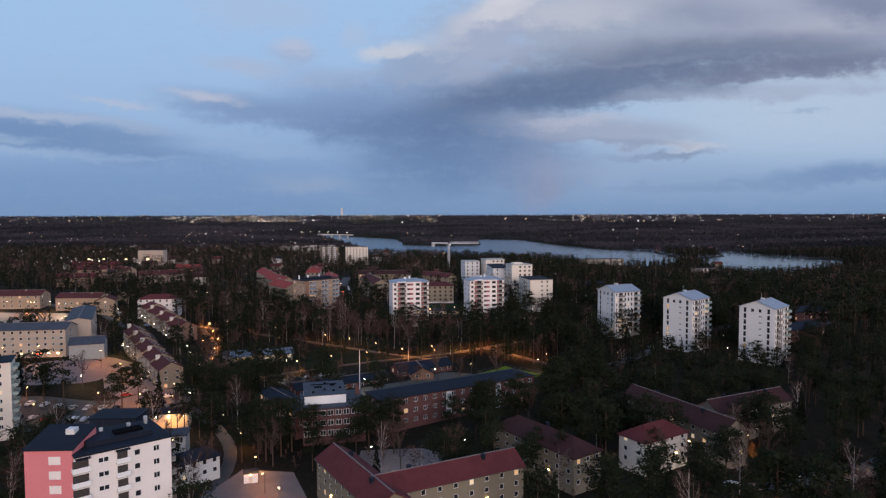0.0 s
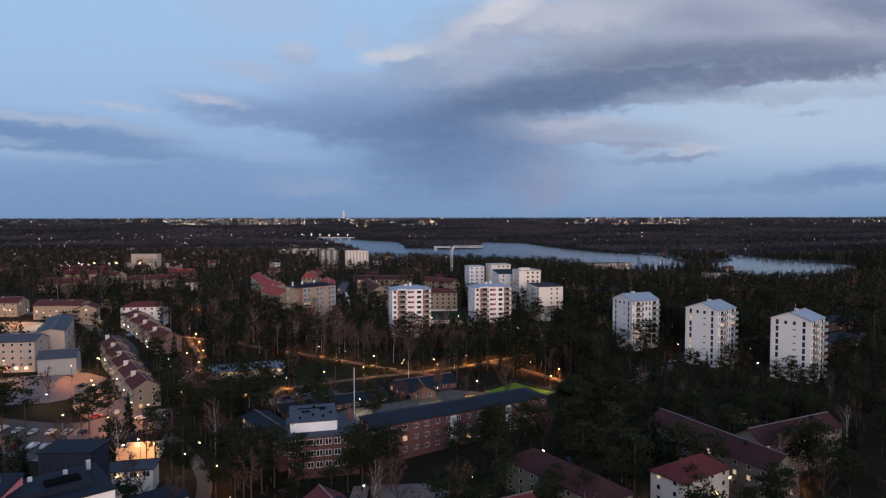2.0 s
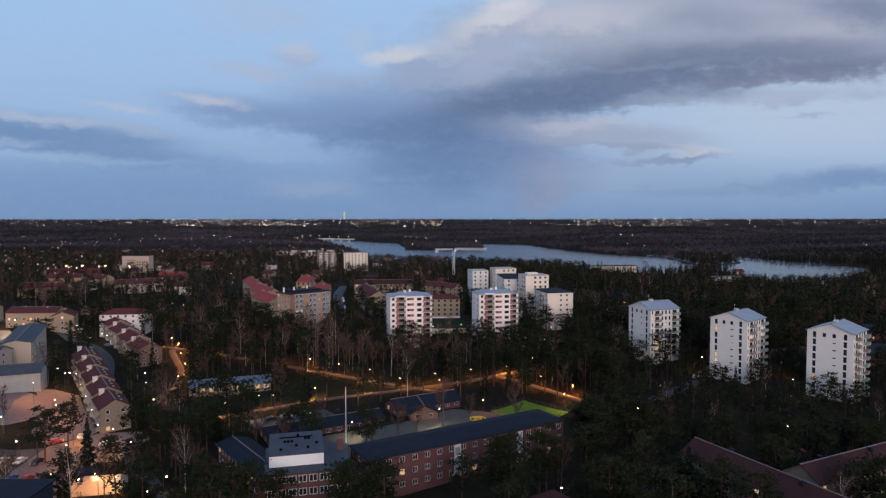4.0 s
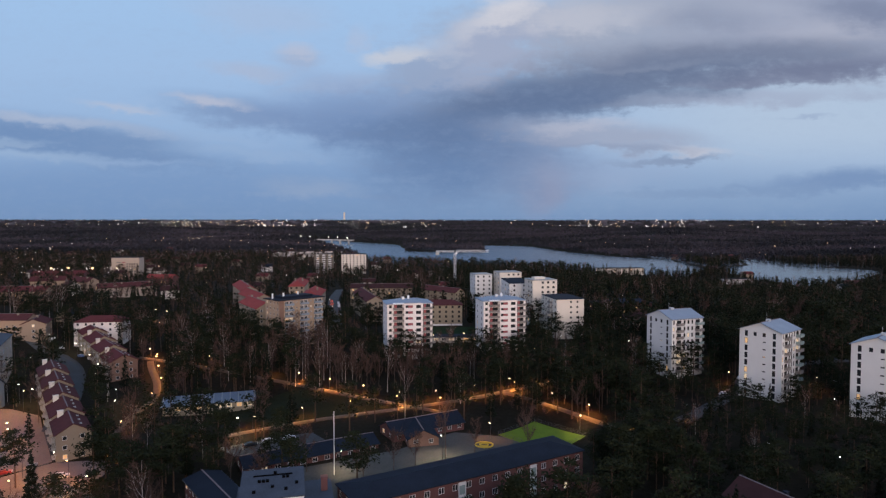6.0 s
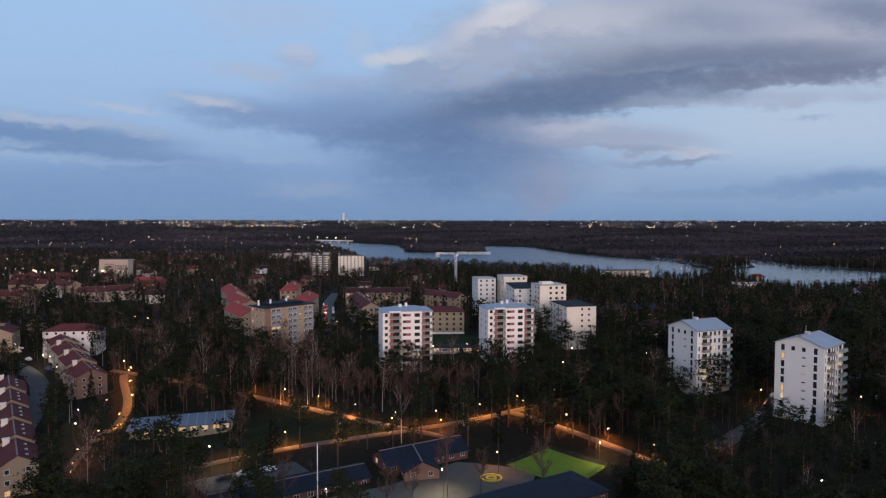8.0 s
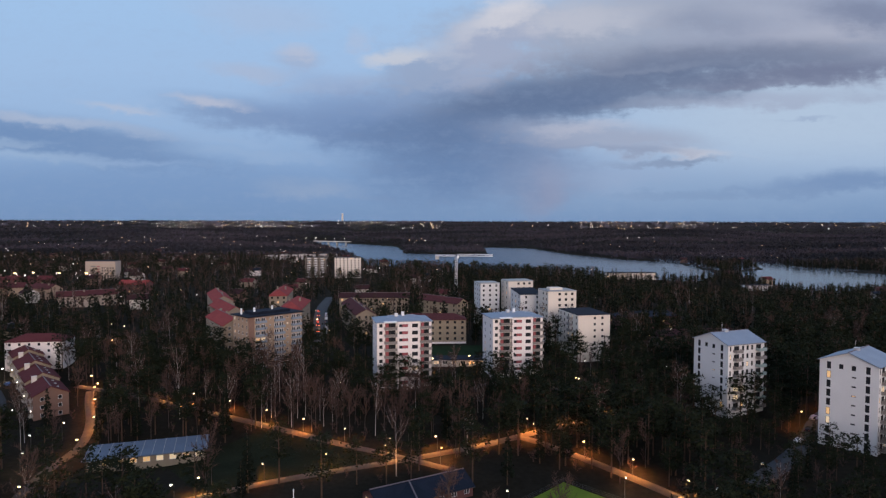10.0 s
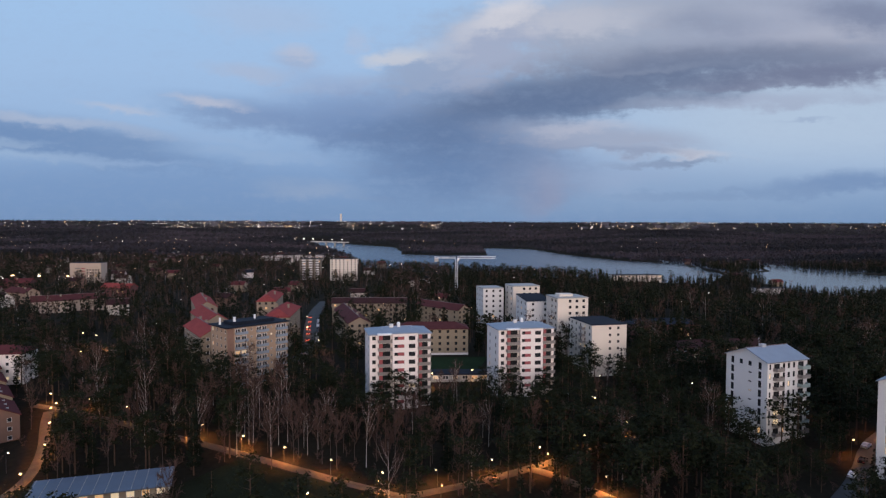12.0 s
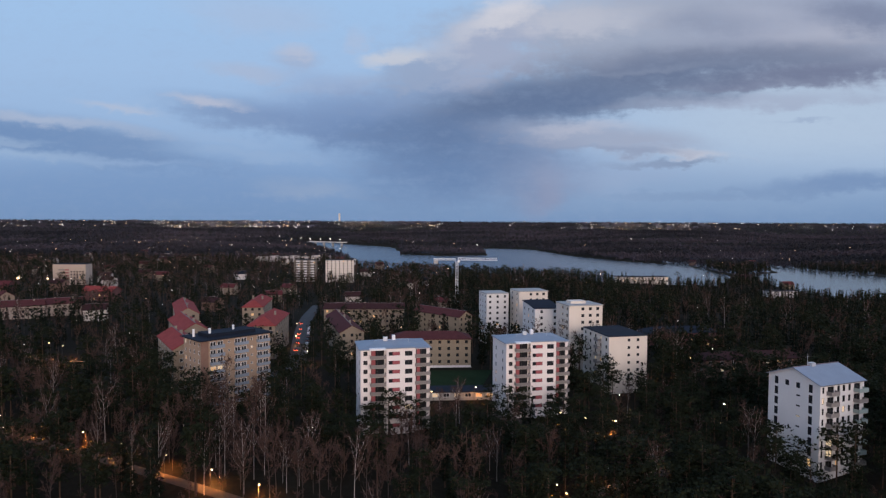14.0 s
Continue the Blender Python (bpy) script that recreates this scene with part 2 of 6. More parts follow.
BRICK_KHAKI = mat("khaki_brick", (0.30, 0.24, 0.17), 0.9, 0.14, 0.4, 9)
BRICK_RED = mat("red_brick", (0.125, 0.056, 0.053), 0.9, 0.18, 0.4, 9)
BRICK_BROWN = mat("brown_brick", (0.20, 0.12, 0.09), 0.9, 0.16, 0.4, 9)
ROOF_METAL = mat("pale_blue_sheet_metal", (0.25, 0.29, 0.35), 0.55, 0.12, 0.3, 4, metal=0.3)
ROOF_SLATE = mat("blue_grey_sheet_metal", (0.13, 0.155, 0.20), 0.55, 0.12, 0.3, 4, metal=0.2)
ROOF_DARK = mat("dark_roofing_felt", (0.012, 0.016, 0.026), 0.8, 0.3, 0.25, 3, spec=0.12)
DARK_SHEET = mat("dark_blue_wall_sheet", (0.020, 0.028, 0.044), 0.6, 0.25, 0.3, 3, spec=0.2)
BLACK = mat("black_roof_sheet", (0.004, 0.004, 0.005), 0.9, 0.2, spec=0.02)
ROOF_GREY = mat("slate_grey_roofing_felt", (0.052, 0.058, 0.074), 0.75, 0.3, 0.25, 3, spec=0.15)
ROOF_RED = mat("red_roof_tile", (0.103, 0.028, 0.029), 0.85, 0.22, 0.4, 6, spec=0.08)
ROOF_BRIGHT = mat("bright_red_roof_tile", (0.26, 0.052, 0.046), 0.85, 0.2, 0.4, 6, spec=0.08)
ROOF_DUSK = mat("dull_red_roof_tile", (0.085, 0.028, 0.028), 0.85, 0.22, 0.4, 6, spec=0.08)
ROOF_MAROON = mat("maroon_roof_tile", (0.046, 0.020, 0.020), 0.85, 0.22, 0.4, 6, spec=0.08)
FRAME_WHITE = mat("white_window_paint", (0.7, 0.7, 0.7), 0.5, 0.05)
FRAME_DARK = mat("dark_window_paint", (0.05, 0.045, 0.045), 0.5, 0.1)
CONCRETE = mat("grey_concrete", (0.36, 0.35, 0.33), 0.9, 0.14, 0.4, 5)
RAIL_PALE = mat("pale_balcony_panel", (0.21, 0.19, 0.18), 0.6, 0.1)
RAIL_RED = mat("dull_red_panel", (0.30, 0.08, 0.09), 0.7, 0.12)
RAIL_MINT = mat("mint_glass_panel", (0.26, 0.33, 0.32), 0.3, 0.1)
STEEL = mat("galvanised_steel", (0.55, 0.56, 0.58), 0.45, 0.1, metal=0.6)
PAINT_WHITE = mat("white_gloss_paint", (0.8, 0.8, 0.8), 0.4, 0.04)
BARK_PINE = mat("pine_bark", (0.075, 0.046, 0.03), 0.95, 0.3, 0.8, 5, per_object=0.4)
BARK_BROWN = mat("brown_bark", (0.085, 0.062, 0.052), 0.95, 0.3, 0.8, 5)
BARK_BIRCH = mat("birch_bark", (0.42, 0.37, 0.34), 0.9, 0.4, 0.9, 5)
NEEDLES = mat("pine_needles", (0.0165, 0.0205, 0.0095), 0.9, 0.45, 0.35, 3, 0, per_object=0.8, per_island=0.5, spec=0.1)
SPRUCE = mat("spruce_needles", (0.0110, 0.0150, 0.0085), 0.9, 0.4, 0.35, 3, 0, per_object=0.8, per_island=0.5, spec=0.1)
TWIGS = mat("bare_birch_twigs", (0.078, 0.047, 0.038), 0.95, 0.35, 0.3, 3, 0, per_object=0.8, per_island=0.4, spec=0.05)
PLASTER_ROSE = mat("rosy_plaster", (0.43, 0.345, 0.28), 0.85, 0.1, 0.2, 3)
RAIL_BLUE = mat("blue_grey_balcony_panel", (0.22, 0.26, 0.31), 0.6, 0.12)
RAIL_MID = mat("grey_balcony_panel", (0.36, 0.33, 0.31), 0.6, 0.15)
# distance haze is painted in: base colour lighter and bluer than the near trees
HAZY_WOODS = mat("far_woods", (0.060, 0.053, 0.058), 1.0, 0.3, 0.02, 0.06, 0, per_island=0.5, spec=0.0)
# belts of dark conifers and of paler bare woods, tinted blue for haze, drawn out along the ridges
_n = HAZY_WOODS.node_tree
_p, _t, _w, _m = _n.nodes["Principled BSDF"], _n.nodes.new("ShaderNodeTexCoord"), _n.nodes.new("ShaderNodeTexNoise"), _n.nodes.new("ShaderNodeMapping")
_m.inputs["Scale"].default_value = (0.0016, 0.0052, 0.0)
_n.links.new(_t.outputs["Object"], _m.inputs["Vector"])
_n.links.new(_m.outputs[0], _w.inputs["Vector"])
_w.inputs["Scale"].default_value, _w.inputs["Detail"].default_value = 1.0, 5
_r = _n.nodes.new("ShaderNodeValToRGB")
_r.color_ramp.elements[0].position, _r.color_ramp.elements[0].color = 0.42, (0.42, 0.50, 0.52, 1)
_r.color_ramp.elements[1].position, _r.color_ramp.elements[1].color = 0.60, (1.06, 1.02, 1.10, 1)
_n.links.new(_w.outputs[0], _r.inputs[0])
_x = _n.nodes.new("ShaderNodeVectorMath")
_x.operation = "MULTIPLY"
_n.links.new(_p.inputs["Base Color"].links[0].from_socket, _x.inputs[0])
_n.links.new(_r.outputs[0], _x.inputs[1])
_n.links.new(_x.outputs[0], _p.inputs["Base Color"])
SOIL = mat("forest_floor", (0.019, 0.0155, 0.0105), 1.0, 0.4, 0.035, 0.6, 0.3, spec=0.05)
ASPHALT = mat("asphalt", (0.055, 0.054, 0.055), 0.9, 0.25, 0.15, 2)
GRAVEL = mat("gravel_path", (0.072, 0.053, 0.040), 0.95, 0.3, 0.4, 3)
PAVING = mat("pinkish_paving", (0.15, 0.118, 0.112), 0.95, 0.25, 0.12, 2)
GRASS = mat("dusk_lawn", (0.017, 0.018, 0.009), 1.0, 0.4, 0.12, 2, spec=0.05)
TURF = mat("artificial_turf", (0.115, 0.165, 0.02), 0.95, 0.18, 0.3, 4, spec=0.1)
LAMP_ORANGE = glowing("sodium_lamp", (1.0, 0.60, 0.25), 13)
LAMP_WHITE = glowing("pale_lamp", (1.0, 0.86, 0.62), 13)
LAMP_RED = glowing("red_tail_lamp", (1.0, 0.12, 0.06), 6)
LAMP_FAR = glowing("far_lamp", (1.0, 0.86, 0.78), 6.0)
LAMP_FAR_ORANGE = glowing("far_orange_lamp", (1.0, 0.60, 0.34), 7.0)
PANE_WARM = glowing("lit_window", (1.0, 0.62, 0.28), 0.5)
PANE_PALE = glowing("pale_lit_window", (1.0, 0.78, 0.50), 0.5)
PANE = bpy.data.materials.new("dark_window_glass")
PANE.use_nodes = True
_p = PANE.node_tree.nodes["Principled BSDF"]
_p.inputs["Base Color"].default_value, _p.inputs["Roughness"].default_value = (0.02, 0.022, 0.026, 1), 0.12
_p.inputs["Specular IOR Level"].default_value = 0.5
WATER = bpy.data.materials.new("lake_water")
WATER.use_nodes = True
_n = WATER.node_tree
_p = _n.nodes["Principled BSDF"]
_p.inputs["Base Color"].default_value, _p.inputs["Roughness"].default_value = (0.02, 0.035, 0.05, 1), 0.22
_t, _w, _b = _n.nodes.new("ShaderNodeTexCoord"), _n.nodes.new("ShaderNodeTexNoise"), _n.nodes.new("ShaderNodeBump")
_n.links.new(_t.outputs["Object"], _w.inputs["Vector"])
_w.inputs["Scale"].default_value, _w.inputs["Detail"].default_value = 0.05, 5
_b.inputs["Strength"].default_value, _b.inputs["Distance"].default_value = 0.25, 1.0
_n.links.new(_w.outputs[0], _b.inputs["Height"])
_n.links.new(_b.outputs[0], _p.inputs["Normal"])

# ---------------------------------------------------------------- mesh helpers
def as_mesh(name, bm, *materials):
    me = bpy.data.meshes.new(name)
    bm.to_mesh(me)
    bm.free()
    for m in materials:
        me.materials.append(m)
    return me


def part(name, bm, material, parent, label=""):
    """One mesh under a thing or under a part. bm: a bmesh, or a mesh that is shared."""
    me = bm if isinstance(bm, bpy.types.Mesh) else as_mesh(name, bm, material)
    ob = new(name, me)
    ob.parent = parent
    return tagged(ob, label)


def thing(name, m, label, category, group="", kind=""):
    ob = new(name)
    ob.matrix_basis = m
    return tagged(ob, label, category, group, kind)


def add_box(bm, x0, x1, y0, y1, z0, z1, bevel=0.0):
    v = [bm.verts.new(p) for p in ((x0, y0, z0), (x1, y0, z0), (x1, y1, z0), (x0, y1, z0), (x0, y0, z1), (x1, y0, z1), (x1, y1, z1), (x0, y1, z1))]
    faces = [bm.faces.new([v[i] for i in f]) for f in ((3, 2, 1, 0), (4, 5, 6, 7), (0, 1, 5, 4), (1, 2, 6, 5), (2, 3, 7, 6), (3, 0, 4, 7))]
    if bevel:
        bmesh.ops.bevel(bm, geom=list({e for f in faces for e in f.edges}), offset=bevel, segments=1, affect="EDGES")


def box(*a, **k):
    bm = bmesh.new()
    add_box(bm, *a, **k)
    return bm


def add_prism(bm, pts, z0, z1, top=None):
    """A prism over a plan given counter-clockwise; top: heights of its upper corners."""
    lo = [bm.verts.new((x, y, z0)) for x, y in pts]
    hi = [bm.verts.new((x, y, top[i] if top else z1)) for i, (x, y) in enumerate(pts)]
    n = len(pts)
    bm.faces.new(lo[::-1])
    bm.faces.new(hi)
    for i in range(n):
        bm.faces.new((lo[i], lo[(i + 1) % n], hi[(i + 1) % n], hi[i]))


def add_rod(bm, a, b, ra, rb, sides=6):
    a, b = Vector(a), Vector(b)
    q = (b - a).to_track_quat("Z", "Y")
    ring = [[bm.verts.new(p + q @ Vector((r * math.cos(2 * math.pi * k / sides), r * math.sin(2 * math.pi * k / sides), 0))) for k in range(sides)] for p, r in ((a, ra), (b, rb))]
    for k in range(sides):
        bm.faces.new((ring[0][k], ring[0][(k + 1) % sides], ring[1][(k + 1) % sides], ring[1][k]))
    bm.faces.new(ring[0][::-1])
    bm.faces.new(ring[1])


def rods(*list_):
    bm = bmesh.new()
    for r in list_:
        add_rod(bm, *r)
    return bm


# ---------------------------------------------------------------- the land
LAKE = [(-620, 2720), (-400, 2150), (-215, 1610), (-140, 1285), (-8, 1120), (98, 1065), (184, 1045), (270, 1015), (350, 990), (430, 1130), (457, 1389), (380, 1480), (310, 1700), (255, 2050), (120, 2130),
        (112, 1720), (0, 1690), (-108, 1735), (-130, 1950), (-166, 2190), (-330, 2420), (-500, 2760)]
BAY = [(425, 860), (470, 868), (550, 930), (630, 1000), (690, 1080), (672, 1130), (640, 1185), (604, 1235), (618, 1330), (590, 1335), (560, 1230), (482, 1160), (440, 1065), (425, 960)]


def inside(poly, x, y):
    """Signed distance to a plan outline, positive within it, for arrays."""
    x, y = np.asarray(x, float), np.asarray(y, float)
    dist, within = np.full(x.shape, 1e9), np.zeros(x.shape, bool)
    for (x0, y0), (x1, y1) in zip(poly, poly[1:] + poly[:1]):
        k = np.clip(((x - x0) * (x1 - x0) + (y - y0) * (y1 - y0)) / ((x1 - x0) ** 2 + (y1 - y0) ** 2), 0, 1)
        dist = np.minimum(dist, np.hypot(x - x0 - k * (x1 - x0), y - y0 - k * (y1 - y0)))
        if y0 != y1:
            cross = ((y0 > y) != (y1 > y)) & (x < (x1 - x0) * (y - y0) / (y1 - y0) + x0)
            within ^= cross
    return np.where(within, dist, -dist)


def ground_z(x, y):
    """The height of the land."""
    x, y = np.asarray(x, float), np.asarray(y, float)
    z = np.interp(y, [-600, 150, 185, 215, 250, 280, 330, 370, 400, 450, 600, 800, 950, 1100, 2000, 2500, 3500, 4400, 4950], [1, 0.6, -0.8, -1.2, 1.2, 3, 4, 7.5, 10, 12.5, 12, 6, 2, -1, 2, 14, 38, 62, 75.2])
    left = np.clip((-150 - x) / 200, 0, 1) * np.clip((y - 420) / 200, 0, 1) * np.clip((1700 - y) / 400, 0, 1)
    right = np.clip((x - 70) / 60, 0, 1) * np.clip((y - 180) / 80, 0, 1) * np.clip((420 - y) / 60, 0, 1)
    z = z + 6 * left + 3.0 * right
    edge = np.interp(y, [300, 350], [-138, -200])
    z = z + 6.0 * np.clip((edge - x) / 20, 0, 1) * np.clip((y - 225) / 60, 0, 1) * np.clip((600 - y) / 150, 0, 1)
    z = z - np.clip((x - 150) / 130, 0, 1) * np.interp(y, [430, 560, 680, 790, 900, 1000], [0, 4, 8, 9, 5, 0])
    z = z - 2.4 * np.exp(-((x + 88) / 26) ** 2 - ((y - 316) / 20) ** 2)
    z = z - 1.9 * np.exp(-((x - 34) / 22) ** 2 - ((y - 291) / 20) ** 2)
    far = np.clip((y - 700) / 900, 0, 1)
    z = z + far * (6 * np.sin(x / 310 + y / 500) + 5 * np.sin(x / 170 - y / 260)) * np.clip((4700 - y) / 1500, 0, 1)
    water = np.maximum(inside(LAKE, x, y), inside(BAY, x, y))
    shore = np.clip((water + 60) / 60, 0, 1)
    z = np.where(y > 600, z * (1 - shore) + shore * -4.5, z)
    return np.where(water > 0, -4.5 - np.minimum(water * 0.3, 6), z)


def gz(x, y):
    return float(ground_z(np.array([x]), np.array([y]))[0])


ys = np.concatenate([np.arange(-600, 120, 40), np.arange(120, 520, 5), np.arange(520, 1000, 16), np.arange(1000, 2800, 24), np.arange(2800, 4960, 60)])
ss = np.linspace(-1, 1, 161)
ss = np.sign(ss) * np.abs(ss) ** 1.25
GX = ss[None] * (340 + np.maximum(ys, 0) * 0.86)[:, None]
GY = np.repeat(ys[:, None], len(ss), 1)
GZ = ground_z(GX, GY)


def grid_mesh(name, gx, gy, gz_, *materials):
    r, c = gx.shape
    me = bpy.data.meshes.new(name)
    idx = np.arange(r * c).reshape(r, c)
    quads = np.stack([idx[:-1, :-1], idx[:-1, 1:], idx[1:, 1:], idx[1:, :-1]], -1).reshape(-1, 4)
    me.from_pydata(np.stack([gx, gy, gz_], -1).reshape(-1, 3).tolist(), [], quads.tolist())
    for m in materials:
        me.materials.append(m)
    for p in me.polygons:
        p.use_smooth = True
    return me


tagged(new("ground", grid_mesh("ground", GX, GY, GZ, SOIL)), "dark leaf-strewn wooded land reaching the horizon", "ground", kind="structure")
wx, wy = np.meshgrid(np.linspace(-900, 1000, 40), np.linspace(740, 2900, 40))
tagged(new("water", grid_mesh("water", wx, wy, np.full(wx.shape, -5.0), WATER)), "calm blue-grey lake between wooded shores", "lake", kind="structure")


def resample(pts, step):
    out = []
    for (x0, y0), (x1, y1) in zip(pts, pts[1:]):
        n = max(1, int(math.hypot(x1 - x0, y1 - y0) / step))
        out += [(x0 + (x1 - x0) * k / n, y0 + (y1 - y0) * k / n) for k in range(n)]
    return out + [pts[-1]]


def smooth_line(pts, rounds=2):
    for _ in range(rounds):
        out = [pts[0]]
        for (x0, y0), (x1, y1) in zip(pts, pts[1:]):
            out += [(x0 * 0.75 + x1 * 0.25, y0 * 0.75 + y1 * 0.25), (x0 * 0.25 + x1 * 0.75, y0 * 0.25 + y1 * 0.75)]
        pts = out + [pts[-1]]
    return pts


def ribbon(name, pts, width, material, label, category, lift=0.14):
    """A road or path that follows the land, with low edges."""
    pts = resample(smooth_line(pts), 4.0)
    p = np.array(pts)
    d = np.gradient(p, axis=0)
    d /= np.linalg.norm(d, axis=1)[:, None]
    nrm = np.stack([-d[:, 1], d[:, 0]], -1)
    cols = []
    for off, down in ((-width / 2 - 0.15, -0.4), (-width / 2, 0), (0, 0.05), (width / 2, 0), (width / 2 + 0.15, -0.4)):
        q = p + nrm * off
        cols.append(np.stack([q[:, 0], q[:, 1], ground_z(q[:, 0], q[:, 1]) + lift + down], -1))
    g = np.stack(cols, 1)
    return tagged(new(name, grid_mesh(name, g[..., 0], g[..., 1], g[..., 2], material)), label, category, kind="structure")


def patch(name, outline, material, label, category, lift=0.1, step=4.0, kind="structure"):
    """A flat piece of paving or lawn on the land."""
    bm = bmesh.new()
    face = bm.faces.new([bm.verts.new((x, y, 0)) for x, y in outline])
    if face.normal.z < 0 or sum(p[0] * q[1] - q[0] * p[1] for p, q in zip(outline, outline[1:] + outline[:1])) < 0:
        bmesh.ops.reverse_faces(bm, faces=[face])
    for axis in (0, 1):
        lo, hi = min(p[axis] for p in outline), max(p[axis] for p in outline)
        for k in range(1, int((hi - lo) / step) + 1):
            at, way = [0, 0, 0], [0, 0, 0]
            at[axis], way[axis] = lo + k * step, 1
            bmesh.ops.bisect_plane(bm, geom=bm.verts[:] + bm.edges[:] + bm.faces[:], plane_co=at, plane_no=way)
    bmesh.ops.triangulate(bm, faces=bm.faces[:])
    for v in bm.verts:
        v.co.z = gz(v.co.x, v.co.y) + lift
    return tagged(new(name, as_mesh(name, bm, material)), label, category, kind=kind)


PATHS = [
    ([(-84, 280), (-71, 290), (-53, 301), (-30, 311), (-11.8, 318.5), (13.6, 331), (26, 338), (49, 351), (66, 360)], 3.2),
    ([(-150, 384), (-122, 374), (-93, 360), (-64.6, 347), (-28, 328), (-11, 319), (4, 310)], 3.0),
    ([(24, 337), (29, 334), (34, 330), (54, 307), (66, 288), (72, 268)], 3.2),
    ([(-141, 378), (-136, 368), (-122, 345), (-116, 327), (-117, 312), (-112, 290), (-104, 270)], 3.0),
    ([(14, 398), (24, 392), (40, 385), (58, 378)], 3.0),
]
for pts, w in PATHS:
    ribbon("path", pts, w, GRAVEL, "pale gravel park path lit by orange lamps", "path")
ROADS = [
    ([(-64, 130), (-60, 165), (-64, 200), (-78, 226), (-100, 248)], 4),
    ([(-70, 440), (-66, 462), (-70, 480), (-90, 582), (-100, 680)], 8),
    ([(84, 300), (110, 322), (134, 352), (170, 372), (240, 380)], 6),
    ([(90, 172), (112, 180), (140, 190), (200, 200)], 8),
    ([(-260, 420), (-215, 404), (-172, 372), (-150, 330), (-134, 290), (-120, 258)], 7),
]
for pts, w in ROADS:
    ribbon("road", pts, w, ASPHALT, "dark asphalt street between trees", "road", 0.12)
patch("pavement", [(-66, 150), (-30, 138), (-33, 165), (-42, 186), (-58, 188)], PAVING, "pinkish paved yard under street lamps", "pavement", 0.16)
patch("car_park", [(-176, 222), (-129, 222), (-129, 254), (-140, 252), (-176, 250)], ASPHALT, "asphalt car park with rows of parked cars", "car park", 0.17)
patch("pavement", [(-128.8, 222), (-104, 222), (-98, 262), (-104, 268), (-118, 266), (-128.8, 255)], PAVING, "pinkish paved yard lit by street lamps", "pavement", 0.17)
patch("pavement", [(-129, 256), (-119, 266.5), (-147, 304), (-159, 297), (-140, 264)], PAVING, "pinkish paved drive along the row houses", "pavement", 0.19)
patch("turning_place", [(-166 + 20 * math.cos(a * 0.35), 277 + 16 * math.sin(a * 0.35)) for a in range(18)], PAVING, "round gravel yard", "yard", 0.18)
patch("school_yard", [(-24, 180), (-2, 182), (4, 200), (-4, 206), (-24, 204)], PAVING, "dim paved school yard", "yard", 0.15)
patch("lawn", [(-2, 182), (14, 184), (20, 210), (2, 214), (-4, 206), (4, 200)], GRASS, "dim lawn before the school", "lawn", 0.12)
patch("playground", [(-40, 240), (20, 262), (28, 290), (4, 292), (-14, 276), (-44, 262)], SAND, "sandy playground between low buildings", "playground", 0.15)
patch("car_park", [(-72, 277), (-45, 291), (-39, 284), (-64, 270)], ASPHALT, "small asphalt car park by the path", "car park", 0.15)
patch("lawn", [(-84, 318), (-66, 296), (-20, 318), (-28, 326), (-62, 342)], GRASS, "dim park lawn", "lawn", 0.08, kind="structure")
FIELD = [(19, 292), (36, 277), (49, 291), (33.4, 305.5)]
patch("sports_field", FIELD, TURF, "bright green artificial turf pitch", "pitch", 0.2)

TURF_DIM = mat("lit_lawn", (0.020, 0.033, 0.014), 1.0, 0.3, 0.15, 2, spec=0.05)

# ---------------------------------------------------------------- buildings
WINDOW_MESH = {}
FOOTPRINTS = []


def window_meshes(w, h, dark):
    key = (round(w, 2), round(h, 2), dark)
    if key not in WINDOW_MESH:
        t = 0.15 if w >= 2.0 and not dark else 0.09
        bm = bmesh.new()
        add_box(bm, -w / 2, w / 2, 0.03, 0.12, 0, t)
        add_box(bm, -w / 2, w / 2, 0.03, 0.12, h - t, h)
        add_box(bm, -w / 2, -w / 2 + t, 0.03, 0.12, t, h - t)
        add_box(bm, w / 2 - t, w / 2, 0.03, 0.12, t, h - t)
        if w > 1.25:
            add_box(bm, -t / 2, t / 2, 0.03, 0.12, t, h - t)
        frame_me = as_mesh("window", bm, FRAME_DARK if dark else FRAME_WHITE)
        panes = []
        for m in (PANE, PANE_WARM, PANE_PALE):
            panes.append(as_mesh("pane", box(-w / 2 + t, w / 2 - t, 0.08, 0.1, t, h - t), m))
        WINDOW_MESH[key] = frame_me, panes
    return WINDOW_MESH[key]


def grid(length, n, w, h, floors, storey, sill=0.9, lo=0.0, hi=None, first=0):
    """Window rectangles u0, u1, v0, v1 on a wall: n columns between lo and hi, one row a floor."""
    hi = length if hi is None else hi
    out = []
    for f in range(first, floors):
        for k in range(n):
            u = lo + (hi - lo) * (k + 0.5) / n
            out.append((u - w / 2, u + w / 2, f * storey + sill, f * storey + sill + h))
    return out


